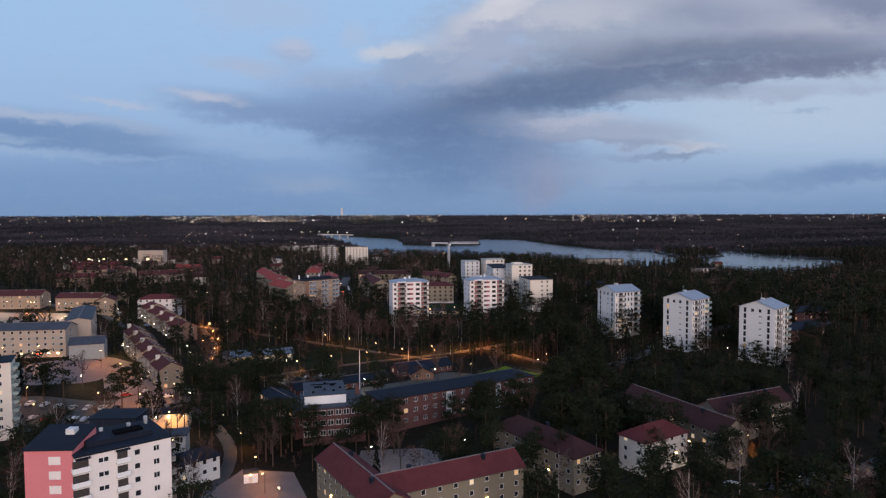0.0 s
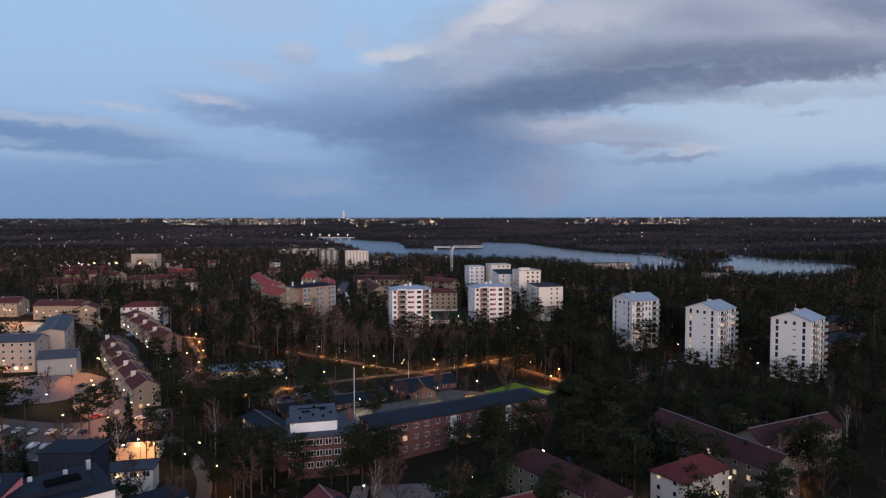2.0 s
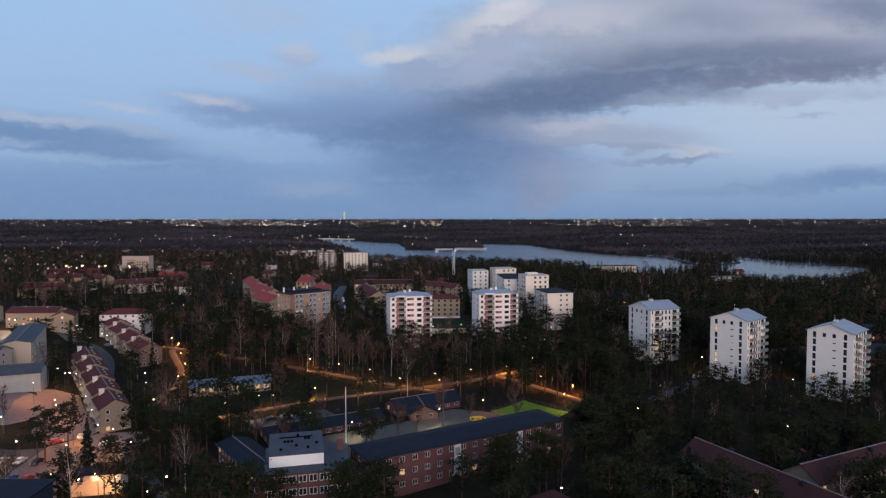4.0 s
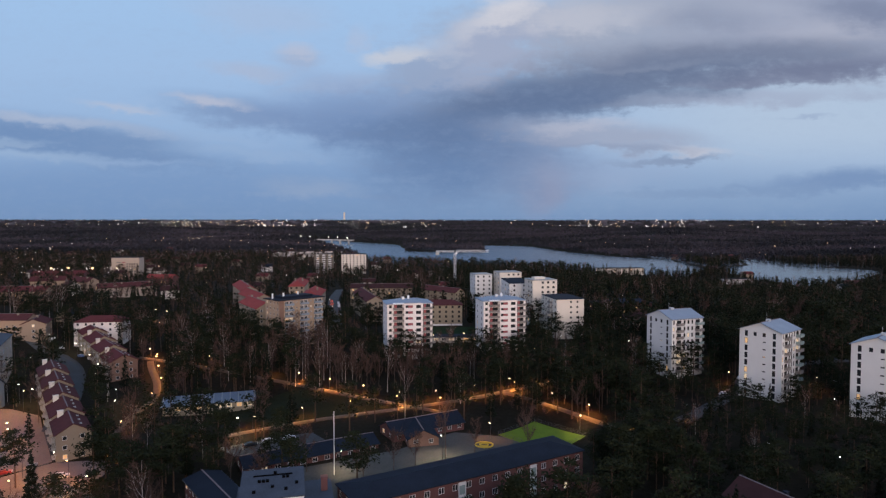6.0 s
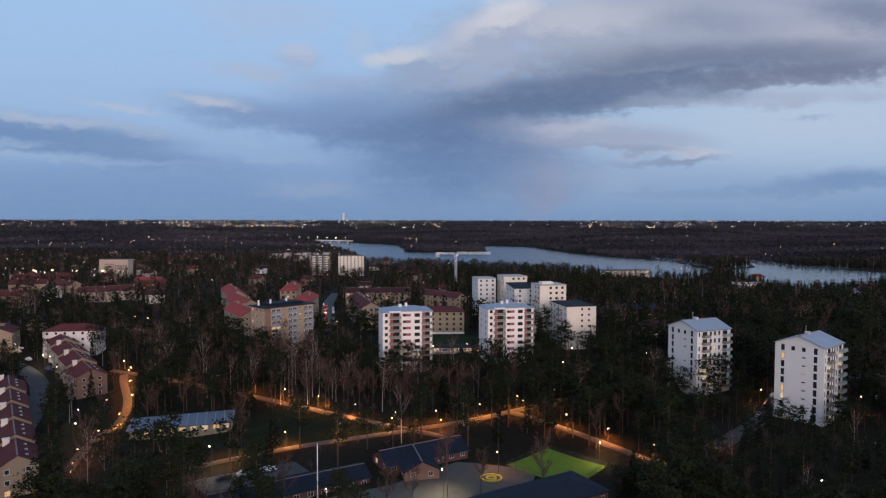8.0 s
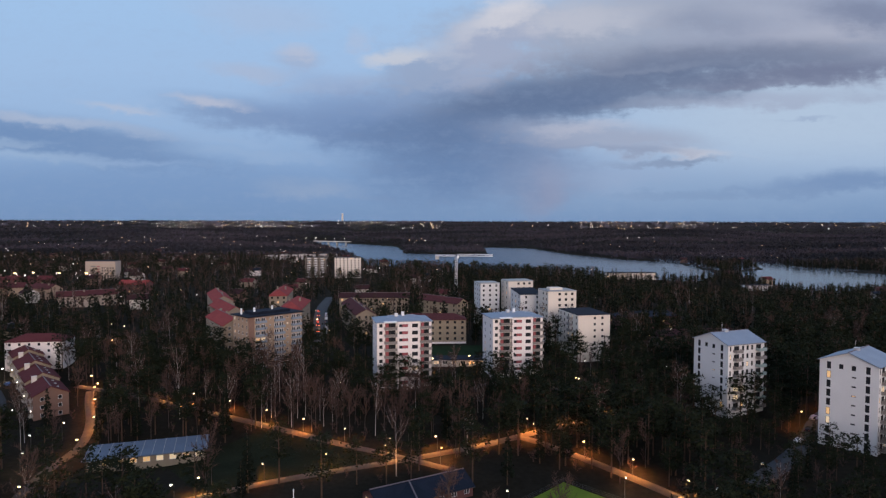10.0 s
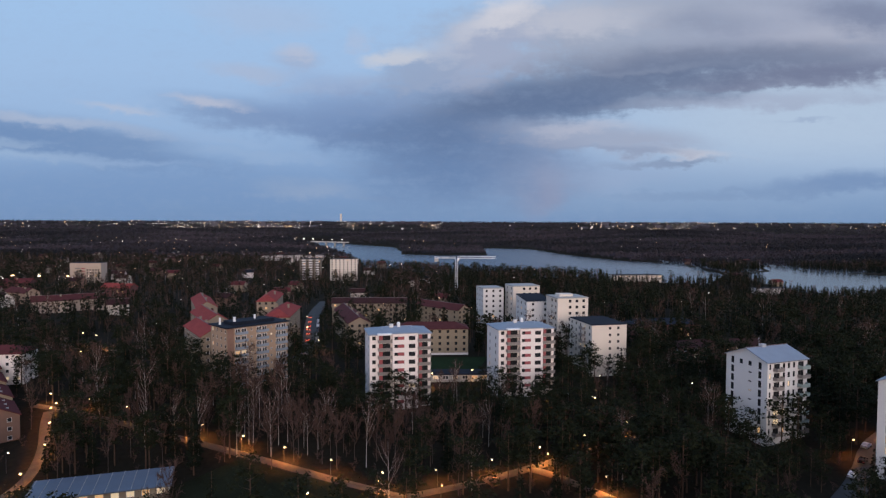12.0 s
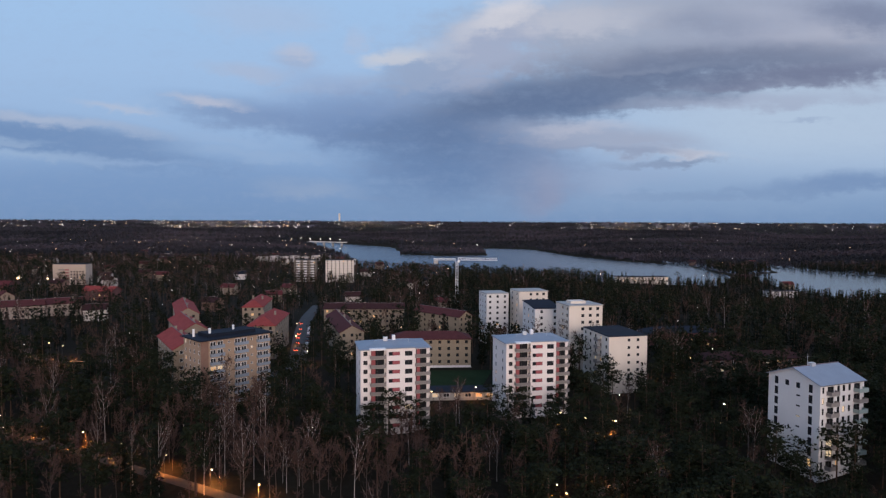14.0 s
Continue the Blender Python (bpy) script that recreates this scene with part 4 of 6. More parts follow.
def plain_house(x, y, turn, L, W, eave, wall, roof_mat, label, roof="gable", rise=3.0, floors=3, wn=6, en=2, lit=0.045, z=None, name="house", category="house", w=1.25, h=1.35, over=0.5, group="", chim=1, dark=False, storey=S):
    c, s = math.cos(radians(turn)), math.sin(radians(turn))
    z = gz(x + c * L / 2 - s * W / 2, y + s * L / 2 + c * W / 2) if z is None else z
    H = eave - z
    base = max(0.0, H - floors * storey)
    up = lambda r: [(a, b_, c_ + base, d + base) for a, b_, c_, d in r]
    ob = building(name, x, y, z, turn, L, W, H, wall, label, category,
                  (up(grid(L, wn, w, h, floors, storey)), up(grid(W, en, w, h, floors, storey)), up(grid(L, wn, w, h, floors, storey)), up(grid(W, en, w, h, floors, storey))), roof, roof_mat, rise, over, lit, dark, group)
    if name == "row_house":
        chimney(ob, 2.6, W - 1.0, H + 0.8, 1.7, 1.1, 2.6, PLASTER_CREAM)
        for k in range(3):
            v, u = W * (k + 0.6) / 3.4, L * 0.72
            zz = H + rise * (L - u) / (L / 2)
            part("skylight", box(u - 0.5, u + 0.5, v - 0.4, v + 0.4, zz - 0.1, zz + 0.36), RAIL_MID, ob)
        part("entrance_lamp", box(-0.35, -0.05, W * 0.24, W * 0.24 + 0.35, base + 2.3, base + 2.65), LAMP_WHITE, ob, "glowing entrance lamp")
        for f in range(3):
            for k in range(2):
                balcony(ob, 0, W * (k + 0.5) / 2, base + f * storey + 0.1, -90, 2.3, 0.8, RAIL_MID, "row")
        chim = 0
    if "yard" in group:
        for u in (L * 0.3, L * 0.72):
            part("entrance_lamp", box(u - 0.22, u + 0.22, -0.4, -0.05, base + 2.2, base + 2.6), LAMP_ORANGE, ob, "glowing entrance lamp")
    for k in range(chim):
        if roof in ("gable", "hip"):
            chimney(ob, L * (k + 0.5) / chim, W / 2 + 1.2 - 2.4 * (k % 2), H + rise - 1.3, 0.9, 0.9, 1.7, ROOF_DARK if "yard" in group else None)
        elif roof == "gable_y":
            chimney(ob, L / 2 + 0.4, W * (k + 0.5) / chim, H + rise - 0.6)
    return ob


G1 = "red-roofed apartment houses"
khaki = plain_house(-24, 455, 4, 35, 12, 25, BRICK_KHAKI, ROOF_DUSK, "khaki brick apartment house with a dark red roof", "hip", 2.6, 4, 9, 3, group="khaki houses")
part("plinth", box(-0.06, 35.06, -0.08, 0.02, -2.5, 25 - khaki.location.z - 4 * S - 0.05), PLASTER_WHITE, khaki, "white plastered basement wall")
plain_house(-70, 546, 2, 46, 11, 25.5, PLASTER_BEIGE, ROOF_MAROON, "long pale house with a dark red roof", "gable", 2.6, 4, 12, 3, group="khaki houses")
plain_house(-48, 468, 17, 11, 55, 25.5, PLASTER_BEIGE, ROOF_DUSK, "long house with a dark red roof running away", "gable_y", 3.0, 4, 3, 12, group="khaki houses", chim=3)
plain_house(-18, 545, -45, 36, 10, 25.0, BRICK_KHAKI, ROOF_DUSK, "khaki house with a dark red roof", "gable", 2.8, 4, 6, 3, group="khaki houses")
plain_house(-100.5, 414, 33, 11, 34, 28.5, PLASTER_BEIGE, ROOF_BRIGHT, "beige apartment house with a bright red tile roof", "gable_y", 3.2, 5, 2, 8, group=G1, chim=3)
plain_house(-113, 452, 31, 11, 40, 28.5, PLASTER_BEIGE, ROOF_BRIGHT, "beige apartment house with a bright red tile roof", "gable_y", 3.2, 5, 2, 9, group=G1, chim=3)
plain_house(-139, 508, 25, 11, 50, 27.5, PLASTER_BEIGE, ROOF_BRIGHT, "beige apartment house with a red tile roof", "gable_y", 3.2, 5, 2, 10, group=G1, chim=2)
plain_house(-91, 471, 5, 12.5, 40, 28, PLASTER_BEIGE, ROOF_BRIGHT, "beige apartment house with a red hipped roof by the street", "hip", 3.6, 5, 3, 8, group=G1, chim=2)
plain_house(-112, 530, 8, 11, 40, 28.5, PLASTER_BEIGE, ROOF_BRIGHT, "red-roofed house by the street", "hip", 3.4, 5, 3, 8, group=G1, chim=2)

plain_house(-193, 404, 8, 24, 12, 22.8, PLASTER_WHITE, ROOF_RED, "white three-storey house with a red hipped roof", "hip", 2.6, 4, 6, 3, chim=0)
for k in range(5):
    x, y = -117.5 - 9.75 * k, 266.0 + 13.4 * k
    o = plain_house(x, y, 36, 9.6, 16.4, 10.6 + 1.2 * k, PLASTER_BEIGE, ROOF_DUSK, "beige row house with a dull red tile roof and a chimney", "gable_y", 2.8, 3, 2, 5, 0.06, z=1.6 + 0.8 * k, name="row_house", group="stepped row houses", chim=1)
for k in range(4):
    x, y = -144.5 - 12.3 * k, 348.5 + 14.7 * k
    o = plain_house(x, y, 40, 11, 19, 14.2 + 1.4 * k, BRICK_KHAKI if k else BRICK_BROWN, ROOF_RED, "brown brick row house with a red tile roof", "gable_y", 2.8, 3, 2, 5, 0.06, z=4.5 + 1.0 * k, name="row_house", group="stepped row houses", chim=1)

o = plain_house(-226, 291.5, 8, 50, 12.5, 22.6, PLASTER_ROSE, ROOF_GREY, "long cream house with a dark roof and lit windows", "gable", 2.4, 4, 14, 1, 0.12, z=8.0, chim=0)
for k, u in enumerate((30.0, 37.0, 42.0, 46.0)):
    part("shop_lamp", box(u, u + (2.2 if k == 1 else 1.0), -0.35, -0.1, 3.0, 3.5), LAMP_RED if k == 1 else LAMP_ORANGE, o, "glowing lamp over a shop window")
for f in range(3):
    for u in (3.5, 14.0, 24.5, 35.0, 45.5):
        balcony(o, u + 1.0, 0, 4.2 + 3.0 * f, 0, 2.6, 0.9, RAIL_MID, "short")
o = plain_house(-184.5, 312.5, 26, 11, 50, 24.0, PLASTER_ROSE, ROOF_GREY, "cream house with a dark metal roof and side balconies", "gable_y", 1.2, 4, 0, 6, 0.1, z=9.0, chim=0)
for f in range(4):
    for v in (5.0, 14.0, 23.0):
        balcony(o, 11, v, 3.4 + 2.9 * f, 90, 2.8, 1.1, RAIL_MID, "mid28")
plain_house(-170.0, 290.0, 20, 14.4, 10.5, 16.6, CONCRETE, ROOF_GREY, "pale grey windowless hall with a dark metal roof", "gable", 2.6, 1, 0, 0, 0.1, z=7.6, chim=0)
plain_house(-303, 405, 4, 45, 13, 25, PLASTER_TAN, ROOF_DUSK, "pale house with a red roof beyond the car park", "gable", 2.8, 3, 9, 2, 0.12, chim=2)
plain_house(-243, 400, 3, 27, 12, 24.3, PLASTER_TAN, ROOF_DUSK, "pale house with a red roof beyond the car park", "gable", 2.4, 3, 7, 2, 0.12, chim=2)
plain_house(-216, 397, 22, 11, 16, 22.6, PLASTER_TAN, ROOF_DUSK, "pale gabled house with a red roof", "gable_y", 2.4, 3, 1, 4, 0.12, chim=1)
plain_house(-222, 436, 10, 8, 12, 21.6, BRICK_KHAKI, ROOF_DARK, "small yellow brick gabled house", "gable_y", 2.4, 2, 0, 0, 0, chim=0)
ribbon("path", [(-192, 474), (-182, 468), (-172, 463), (-164, 464), (-156, 458)], 5.0, GRAVEL, "lamp-lit gravel path in the wood", "path")
patch("car_park", [(-310, 338), (-222, 345), (-214, 392), (-310, 398)], PAVING, "lit car park before red-roofed houses", "car park", 0.16)

# a quarter of red-roofed houses farther off
for x, y, turn, L, wall, roof_m, lab in ((-404, 690, 4, 50, BRICK_RED, ROOF_RED, "long red brick house with a red roof and lit windows"), (-348, 604, 20, 26, PLASTER_TAN, ROOF_DUSK, "tan house with a dull red roof"),
                                         (-322, 616, -25, 24, PLASTER_TAN, ROOF_DUSK, "tan house with a dull red roof"), (-266, 560, 30, 22, PLASTER_ROSE, ROOF_DUSK, "pale house with a dull red roof"),
                                         (-252, 580, 30, 20, PLASTER_ROSE, ROOF_DUSK, "pale house with a dull red roof"), (-284, 676, -8, 26, BRICK_RED, ROOF_BRIGHT, "brick house with a bright red roof"), (-318, 520, 8, 34, PLASTER_TAN, ROOF_RED, "tan house with a red roof")):
    plain_house(x, y, turn, L, 11, gz(x + L / 2, y + 5) + 7.8, wall, roof_m, lab, "gable", 3.2, 3, int(L / 4), 2, 0.14, chim=2, group="red-roofed quarter")

# the nearest blocks
H = 23.8
n = 8
o = building("apartment_tower", -168.2, 204.6, 2, 28, 24.8, 12, H, PLASTER_CREAM, "pale apartment tower with corner balconies", "apartment tower", (grid(24.8, 4, 1.3, 1.4, n, 3.0, 0.9, 4, 24), grid(12, 2, 1.3, 1.4, n, 3.0, 0.9, 6, 12), [], []), "flat", ROOF_DARK, 1.5, 0.3, 0.06)
for f in range(n):
    balcony(o, 24.8, 4.0, 0.2 + 3.0 * f, 90, 6.0, 1.8, RAIL_MINT, "mint6")
H = 26.6
n = 9
rects = []
for f in range(n):
    z0 = H - (f + 1) * 2.95
    rects += [(4.1, 6.2, z0 + 0.8, z0 + 2.0), (11.0, 12.2, z0 + 0.7, z0 + 2.0), (14.8, 16.1, z0 + 0.7, z0 + 2.0)]
o = building("apartment_tower", -70.8, 124.5, 1, 41, 18.5, 15, H, PLASTER_WHITE, "white apartment tower with recessed balconies and a dark roof", "apartment tower", (rects, grid(15, 3, 1.3, 1.4, n, 2.95), [], []), "flat", ROOF_DARK, 1.4, 0.2, 0.05)
part("roof_hatch", box(8.6, 14.2, 5.0, 7.6, H + 1.41, H + 1.9), BLACK, o, "long black roof hatch")
for u in (0.0, 7.4):
    part("awning", box(u, u + 2.7, -1.0, -0.03, H - 0.35, H - 0.15), ROOF_DARK, o, "dark awning over the top balcony")
for u, v in ((4.5, 9.0), (7.0, 10.2), (12.5, 9.8), (16.8, 12.4), (1.2, 12.6)):
    part("roof_vent", box(u - 0.35, u + 0.35, v - 0.35, v + 0.35, H + 0.3, H + 2.1), STEEL, o)
for f in range(n):
    z0 = H - (f + 1) * 2.95
    balcony(o, 0.9, 0, z0 + 0.1, 0, 3.2, 1.0, PAINT_WHITE, "white32")
    balcony(o, 8.7, 0, z0 + 0.1, 0, 2.6, 0.9, PAINT_WHITE, "white26")
    balcony(o, 18.5, 3.0, z0 + 0.1, 90, 3.6, 1.3, RAIL_PALE, "pale36")
    part("balcony_door", box(7.7, 9.7, -0.03, 0.05, z0 + 0.2, z0 + 2.3), FRAME_DARK, o)
    part("balcony_door", box(-0.5, 2.4, -0.03, 0.05, z0 + 0.2, z0 + 2.3), FRAME_DARK, o)
o = building("apartment_tower", -81.7, 125.5, 1, 2, 9.6, 9.5, H + 1.2, PLASTER_PINK, "pink plastered tower wing with a sloping dark roof", "apartment tower", (grid(9.0, 1, 2.4, 1.7, n, 3.0, 0.8, 4.2, 7.8), [], [], []), "shed", ROOF_DARK, 2.0, 0.3, 0.0)
part("stair_head", box(5.4, 7.2, 5.4, 7.2, H + 2.2, H + 3.7), PLASTER_GREY, o)

for f in range(9):
    part("blind", box(4.9, 7.1, -0.01, 0.06, f * 3.0 + 1.0, f * 3.0 + 2.4), PLASTER_WHITE, o, "pale drawn window blind")

# the school
o = plain_house(-43.9, 208.3, 14, 21, 19, 11.2, BRICK_RED, ROOF_GREY, "red brick school with rows of white windows", "flat", 0.2, 3, 8, 4, 0.05, z=-1.6, name="school", category="school", w=2.05, h=1.95, chim=0, storey=3.4)
chimney(o, 19.6, 13.4, 12.9, 1.5, 1.5, 3.4, BRICK_RED)
hall = building("school_hall", -44.2, 212.6, 11.57, 14, 14.0, 14.5, 2.9, PAINT_WHITE, "white school hall wall under a sloping blue-grey roof", "school", ([], [], [], []), "shed", ROOF_GREY, 0.9, 0.2, 0)
o = plain_house(-19, 218.5, 30.5, 68, 13, 11.4, BRICK_RED, ROOF_DARK, "long red brick school wing with a dark roof", "hip", 1.7, 3, 17, 3, 0.05, z=-1.4, name="school", category="school", w=1.6, h=1.6, chim=0, storey=3.5)
for u in (28.0, 50.5):
    part("stair_window", box(u - 1.1, u + 1.1, -0.08, 0.02, 2.4, 12.0), FRAME_WHITE, o, "tall white-framed stair window")
    for k in range(3):
        part("pane", box(u - 0.85, u + 0.85, -0.1, -0.07, 2.9 + 3.0 * k, 5.2 + 3.0 * k), RAIL_MINT, o)
o = plain_house(-67, 239, -52, 31, 9, 8.4, BRICK_RED, ROOF_DARK, "low red brick school wing with a dark roof", "gable", 1.2, 2, 11, 2, 0.12, z=-0.6, name="school", category="school", w=1.6, h=1.5, chim=0)

for u, v in ((3, 3), (7, 5), (10, 3.4), (4, 8), (4.9, 8), (5.8, 8), (9.5, 9.5), (10.4, 9.5), (12.4, 6), (7.5, 12)):
    part("roof_vent", box(u - 0.35, u + 0.35, v - 0.35, v + 0.35, 3.0 + 0.06 * v, 3.6 + 0.06 * v), BLACK, hall)
part("roof_duct", box(2.5, 11.5, 10.8, 11.3, 3.6, 4.0), BLACK, hall)

# red-roofed houses before the school
o = plain_house(-31.3, 168.1, -58.8, 36, 10, 10.5, PLASTER_OLIVE, ROOF_RED, "beige house with a red tile roof", "gable", 3.0, 3, 9, 2, 0.15, z=1, group="red-roofed yard houses", chim=2)
o = plain_house(-11.8, 144.5, 26.8, 40, 10, 10.5, PLASTER_OLIVE, ROOF_RED, "beige house with a red tile roof", "gable", 3.0, 3, 9, 2, 0.15, z=1, group="red-roofed yard houses", chim=2)
o = plain_house(18.8, 196, -55, 34, 11, 10.2, PLASTER_OLIVE, ROOF_MAROON, "beige house with a maroon tile roof", "hip", 3.6, 3, 8, 3, 0.1, z=1, group="red-roofed yard houses", chim=1)
o = plain_house(67.4, 225.4, -65, 44, 11, 10.8, PLASTER_DIM, ROOF_MAROON, "grey-beige house with a maroon tile roof", "gable", 3.4, 3, 10, 2, 0.1, z=2, group="red-roofed yard houses", chim=2)
o = plain_house(61.8, 181, 32, 19, 10, 9.6, PLASTER_CREAM, ROOF_RED, "pale house end with a red hipped roof", "hip", 3.4, 3, 4, 2, 0.12, z=1.5, group="red-roofed yard houses", chim=0)
o = plain_house(94, 205, 26, 36, 10, 10.6, PLASTER_DIM, ROOF_MAROON, "house with a dull red roof and lit windows", "gable", 3.2, 3, 9, 2, 0.25, z=2, group="red-roofed yard houses", chim=2)

o = plain_house(106, 440, 8, 46, 11, gz(130, 446) + 7.5, BRICK_BROWN, ROOF_MAROON, "dim brown house with lit white-framed windows among trees", "hip", 2.4, 2, 9, 2, 0.3, chim=0, w=1.6, h=1.5, name="house")
# a low garage between the point blocks, and the lawn behind it
o = plain_house(-6, 412, 3, 24, 8, 13.6, CONCRETE, ROOF_DARK, "low concrete garage with lit bays between the blocks", "flat", 0.2, 1, 6, 2, 0.4, name="garage", category="garage", w=2.4, h=1.6, chim=0)
patch("lawn", [(-18, 424), (14, 428), (20, 452), (-20, 450)], TURF_DIM, "green lawn behind the blocks", "lawn", 0.12)

# pavilion and nursery school
o = plain_house(-105.6, 311.9, 18, 33, 10, 5.5, BRICK_KHAKI, ROOF_SLATE, "low pavilion with a ribbed pale blue metal roof and lit windows", "shed", 0.9, 1, 9, 2, 0.5, z=1.7, name="pavilion", category="pavilion", w=2.0, h=1.6, chim=0, over=0.8)
for k in range(12):
    part("roof_rib", rods(((k * 3.05 - 0.3, -0.75, 4.12), (k * 3.05 - 0.3, 10.75, 5.02), 0.09, 0.09, 4)), RAIL_MID, o)
o = plain_house(-16, 282, 30, 27, 11, 5.6, BRICK_RED, ROOF_DARK, "low red brick nursery school with a dark gable roof", "gable", 2.6, 1, 7, 2, 0.15, z=3, name="nursery_school", category="school", w=1.6, h=1.4, chim=0)
o = plain_house(-11, 277.5, 14, 10, 13, 5.6, BRICK_BROWN, ROOF_DARK, "red brick gabled nursery wing with white windows", "gable_y", 2.6, 1, 2, 2, 0.0, z=3, name="nursery_school", category="school", w=1.4, h=1.4, chim=0)
o = plain_house(-57, 256.5, 30, 42, 11, 4.3, BRICK_RED, ROOF_DARK, "low red brick nursery school with a dark roof", "gable", 1.8, 1, 11, 2, 0.05, z=1.2, name="nursery_school", category="school", w=1.6, h=1.4, chim=0)
o = plain_house(-73, 171, 45, 15, 9, 6.2, PLASTER_GREY, ROOF_DARK, "small pale flat-roofed house", "flat", 0.2, 2, 5, 2, 0.1, z=1, chim=0)
o = plain_house(-96.5, 196.5, 12, 17, 7, 5.6, PLASTER_GREY, ROOF_GREY, "low pale house with a dark roof and lit doors", "flat", 0.2, 1, 5, 0, 0.3, z=0.6, chim=0, w=1.9, h=1.7)
for u in (2.0, 7.5, 13.0):
    part("wall_lamp", box(u, u + 0.35, -0.3, -0.02, 3.7, 4.0), LAMP_ORANGE, o, "glowing wall lamp")
o = plain_house(-101.5, 184, 2, 13.4, 9, 16.2, DARK_SHEET, ROOF_DARK, "tall windowless block clad in dark blue sheet metal", "flat", 0.2, 4, 0, 0, 0.0, z=0.5, name="apartment_block", category="apartment block", chim=0)
for k in range(1, 9):
    part("wall_seam", box(k * 1.5 - 0.04, k * 1.5 + 0.04, -0.06, 0.01, 0.3, 15.8), ROOF_DARK, o)
o = plain_house(-102, 222.5, 10, 13, 6, 5.2, PLASTER_CREAM, ROOF_DARK, "low shop building with glowing front lamps", "flat", 0.2, 1, 3, 0, 0.6, z=0.6, name="shop", category="shop", chim=0, w=2.2, h=1.8)
for u in (2.0, 6.5, 11.5):
    part("wall_lamp", box(u, u + 0.5, -0.4, -0.02, 3.5, 3.9), LAMP_WHITE, o, "bright wall lamp")

# beyond the woods
for x, y, L, lab, m in ((-174, 914, 25, "grey tower block with white balconies", PLASTER_DIM), (-137, 912, 32, "cream tower block with rows of windows", PLASTER_CREAM)):
    z = gz(x, y)
    n = 10
    o = building("tower_block", x, y, z, 6, L, 14, 31 - z, m, lab, "tower block", (grid(L, 7, 1.5, 1.4, 9, S), grid(14, 4, 1.4, 1.4, 9, S), [], grid(14, 4, 1.4, 1.4, 9, S)), "flat", ROOF_DARK, 0.2, 0.2, 0.04, True)
    if m is PLASTER_DIM:
        for f in range(9):
            for u in (5, 13, 21):
                balcony(o, u, 0, f * S + 0.1, 0, 4.0, 1.2, PAINT_WHITE, "white40")
z = gz(-366, 800)
o = building("tower_block", -381, 797, z, 3, 31, 13, 33 - z, PLASTER_ROSE, "pale slab block with red balconies", "tower block", (grid(31, 5, 1.4, 1.4, 5, S, 0.9, 16, 30), [], [], []), "flat", ROOF_DARK, 0.2, 0.2, 0.05, True)
for f in range(6):
    balcony(o, 8.5, 0, f * S + 0.1, 0, 5, 1.2, RAIL_PALE, "pale5")
    balcony(o, 13.8, 0, f * S + 0.1, 0, 3, 1.2, RAIL_RED, "red3")

# ---------------------------------------------------------------- tower crane
crane = thing("tower_crane", pose(10, 700, gz(10, 700)), "pale lattice tower crane standing over the trees", "crane")


def lattice(a, b, r, bays, sides=4):
    a, b = Vector(a), Vector(b)
    q = (b - a).to_track_quat("Z", "Y")
    ring = [[a.lerp(b, k / bays) + q @ Vector((r * sx, r * sy, 0)) for sx, sy in ((-1, -1), (1, -1), (1, 1), (-1, 1))] for k in range(bays + 1)]
    bm = bmesh.new()
    for c in range(4):
        add_rod(bm, ring[0][c], ring[-1][c], 0.13, 0.13, 4)
    for k in range(bays):
        for c in range(4):
            add_rod(bm, ring[k][c], ring[k + 1][(c + 1) % 4], 0.07, 0.07, 4)
            add_rod(bm, ring[k][c], ring[k][(c + 1) % 4], 0.07, 0.07, 4)
    return bm


ct = 44.5 - gz(10, 700)
part("mast", lattice((0, 0, 0), (0, 0, ct), 1.0, 16), PAINT_WHITE, crane)
part("jib", lattice((1, 0, ct + 1.2), (33, -3, ct + 1.2), 0.9, 14), PAINT_WHITE, crane)
part("counter_jib", lattice((-1, 0, ct + 0.8), (-19, 2, ct + 0.8), 0.6, 8), PAINT_WHITE, crane)
part("cab", box(0.6, 2.4, -2.2, -0.8, ct - 1.6, ct + 0.4), PAINT_WHITE, crane)
part("counterweight", box(-19, -15.5, 1.0, 2.6, ct - 2.8, ct + 0.2), CONCRETE, crane)
part("base_block", box(-3, 3, -3, 3, -1, 0.8), CONCRETE, crane)

# ---------------------------------------------------------------- trees
TR = np.random.RandomState(11)


def tri_soup(centres, sizes, flat_=0.5, wide=0.5):
    """A small randomly turned triangle at each centre."""
    n = len(centres)
    a = TR.normal(size=(n, 3))
    a[:, 2] *= flat_
    a /= np.linalg.norm(a, axis=1)[:, None]
    b = np.cross(a, TR.normal(size=(n, 3)))
    b /= np.linalg.norm(b, axis=1)[:, None]
    s = np.asarray(sizes)[:, None]
    v = np.stack([centres + a * s, centres - a * s * 0.5 + b * s * wide, centres - a * s * 0.5 - b * s * wide], 1)
    return v.reshape(-1, 3)


def stem(path, radii, sides=5):
    """A bent tapered tube; returns vertices and triangles."""
    path = np.asarray(path, float)
    ang = np.arange(sides) * 2 * np.pi / sides
    ring = np.stack([np.cos(ang), np.sin(ang), 0 * ang], -1)
    v = np.concatenate([p + ring * r for p, r in zip(path, radii)])
    f = []
    for k in range(len(path) - 1):
        for i in range(sides):
            a, b = k * sides + i, k * sides + (i + 1) % sides
            f += [(a, b, b + sides), (a, b + sides, a + sides)]
    return v, np.array(f)


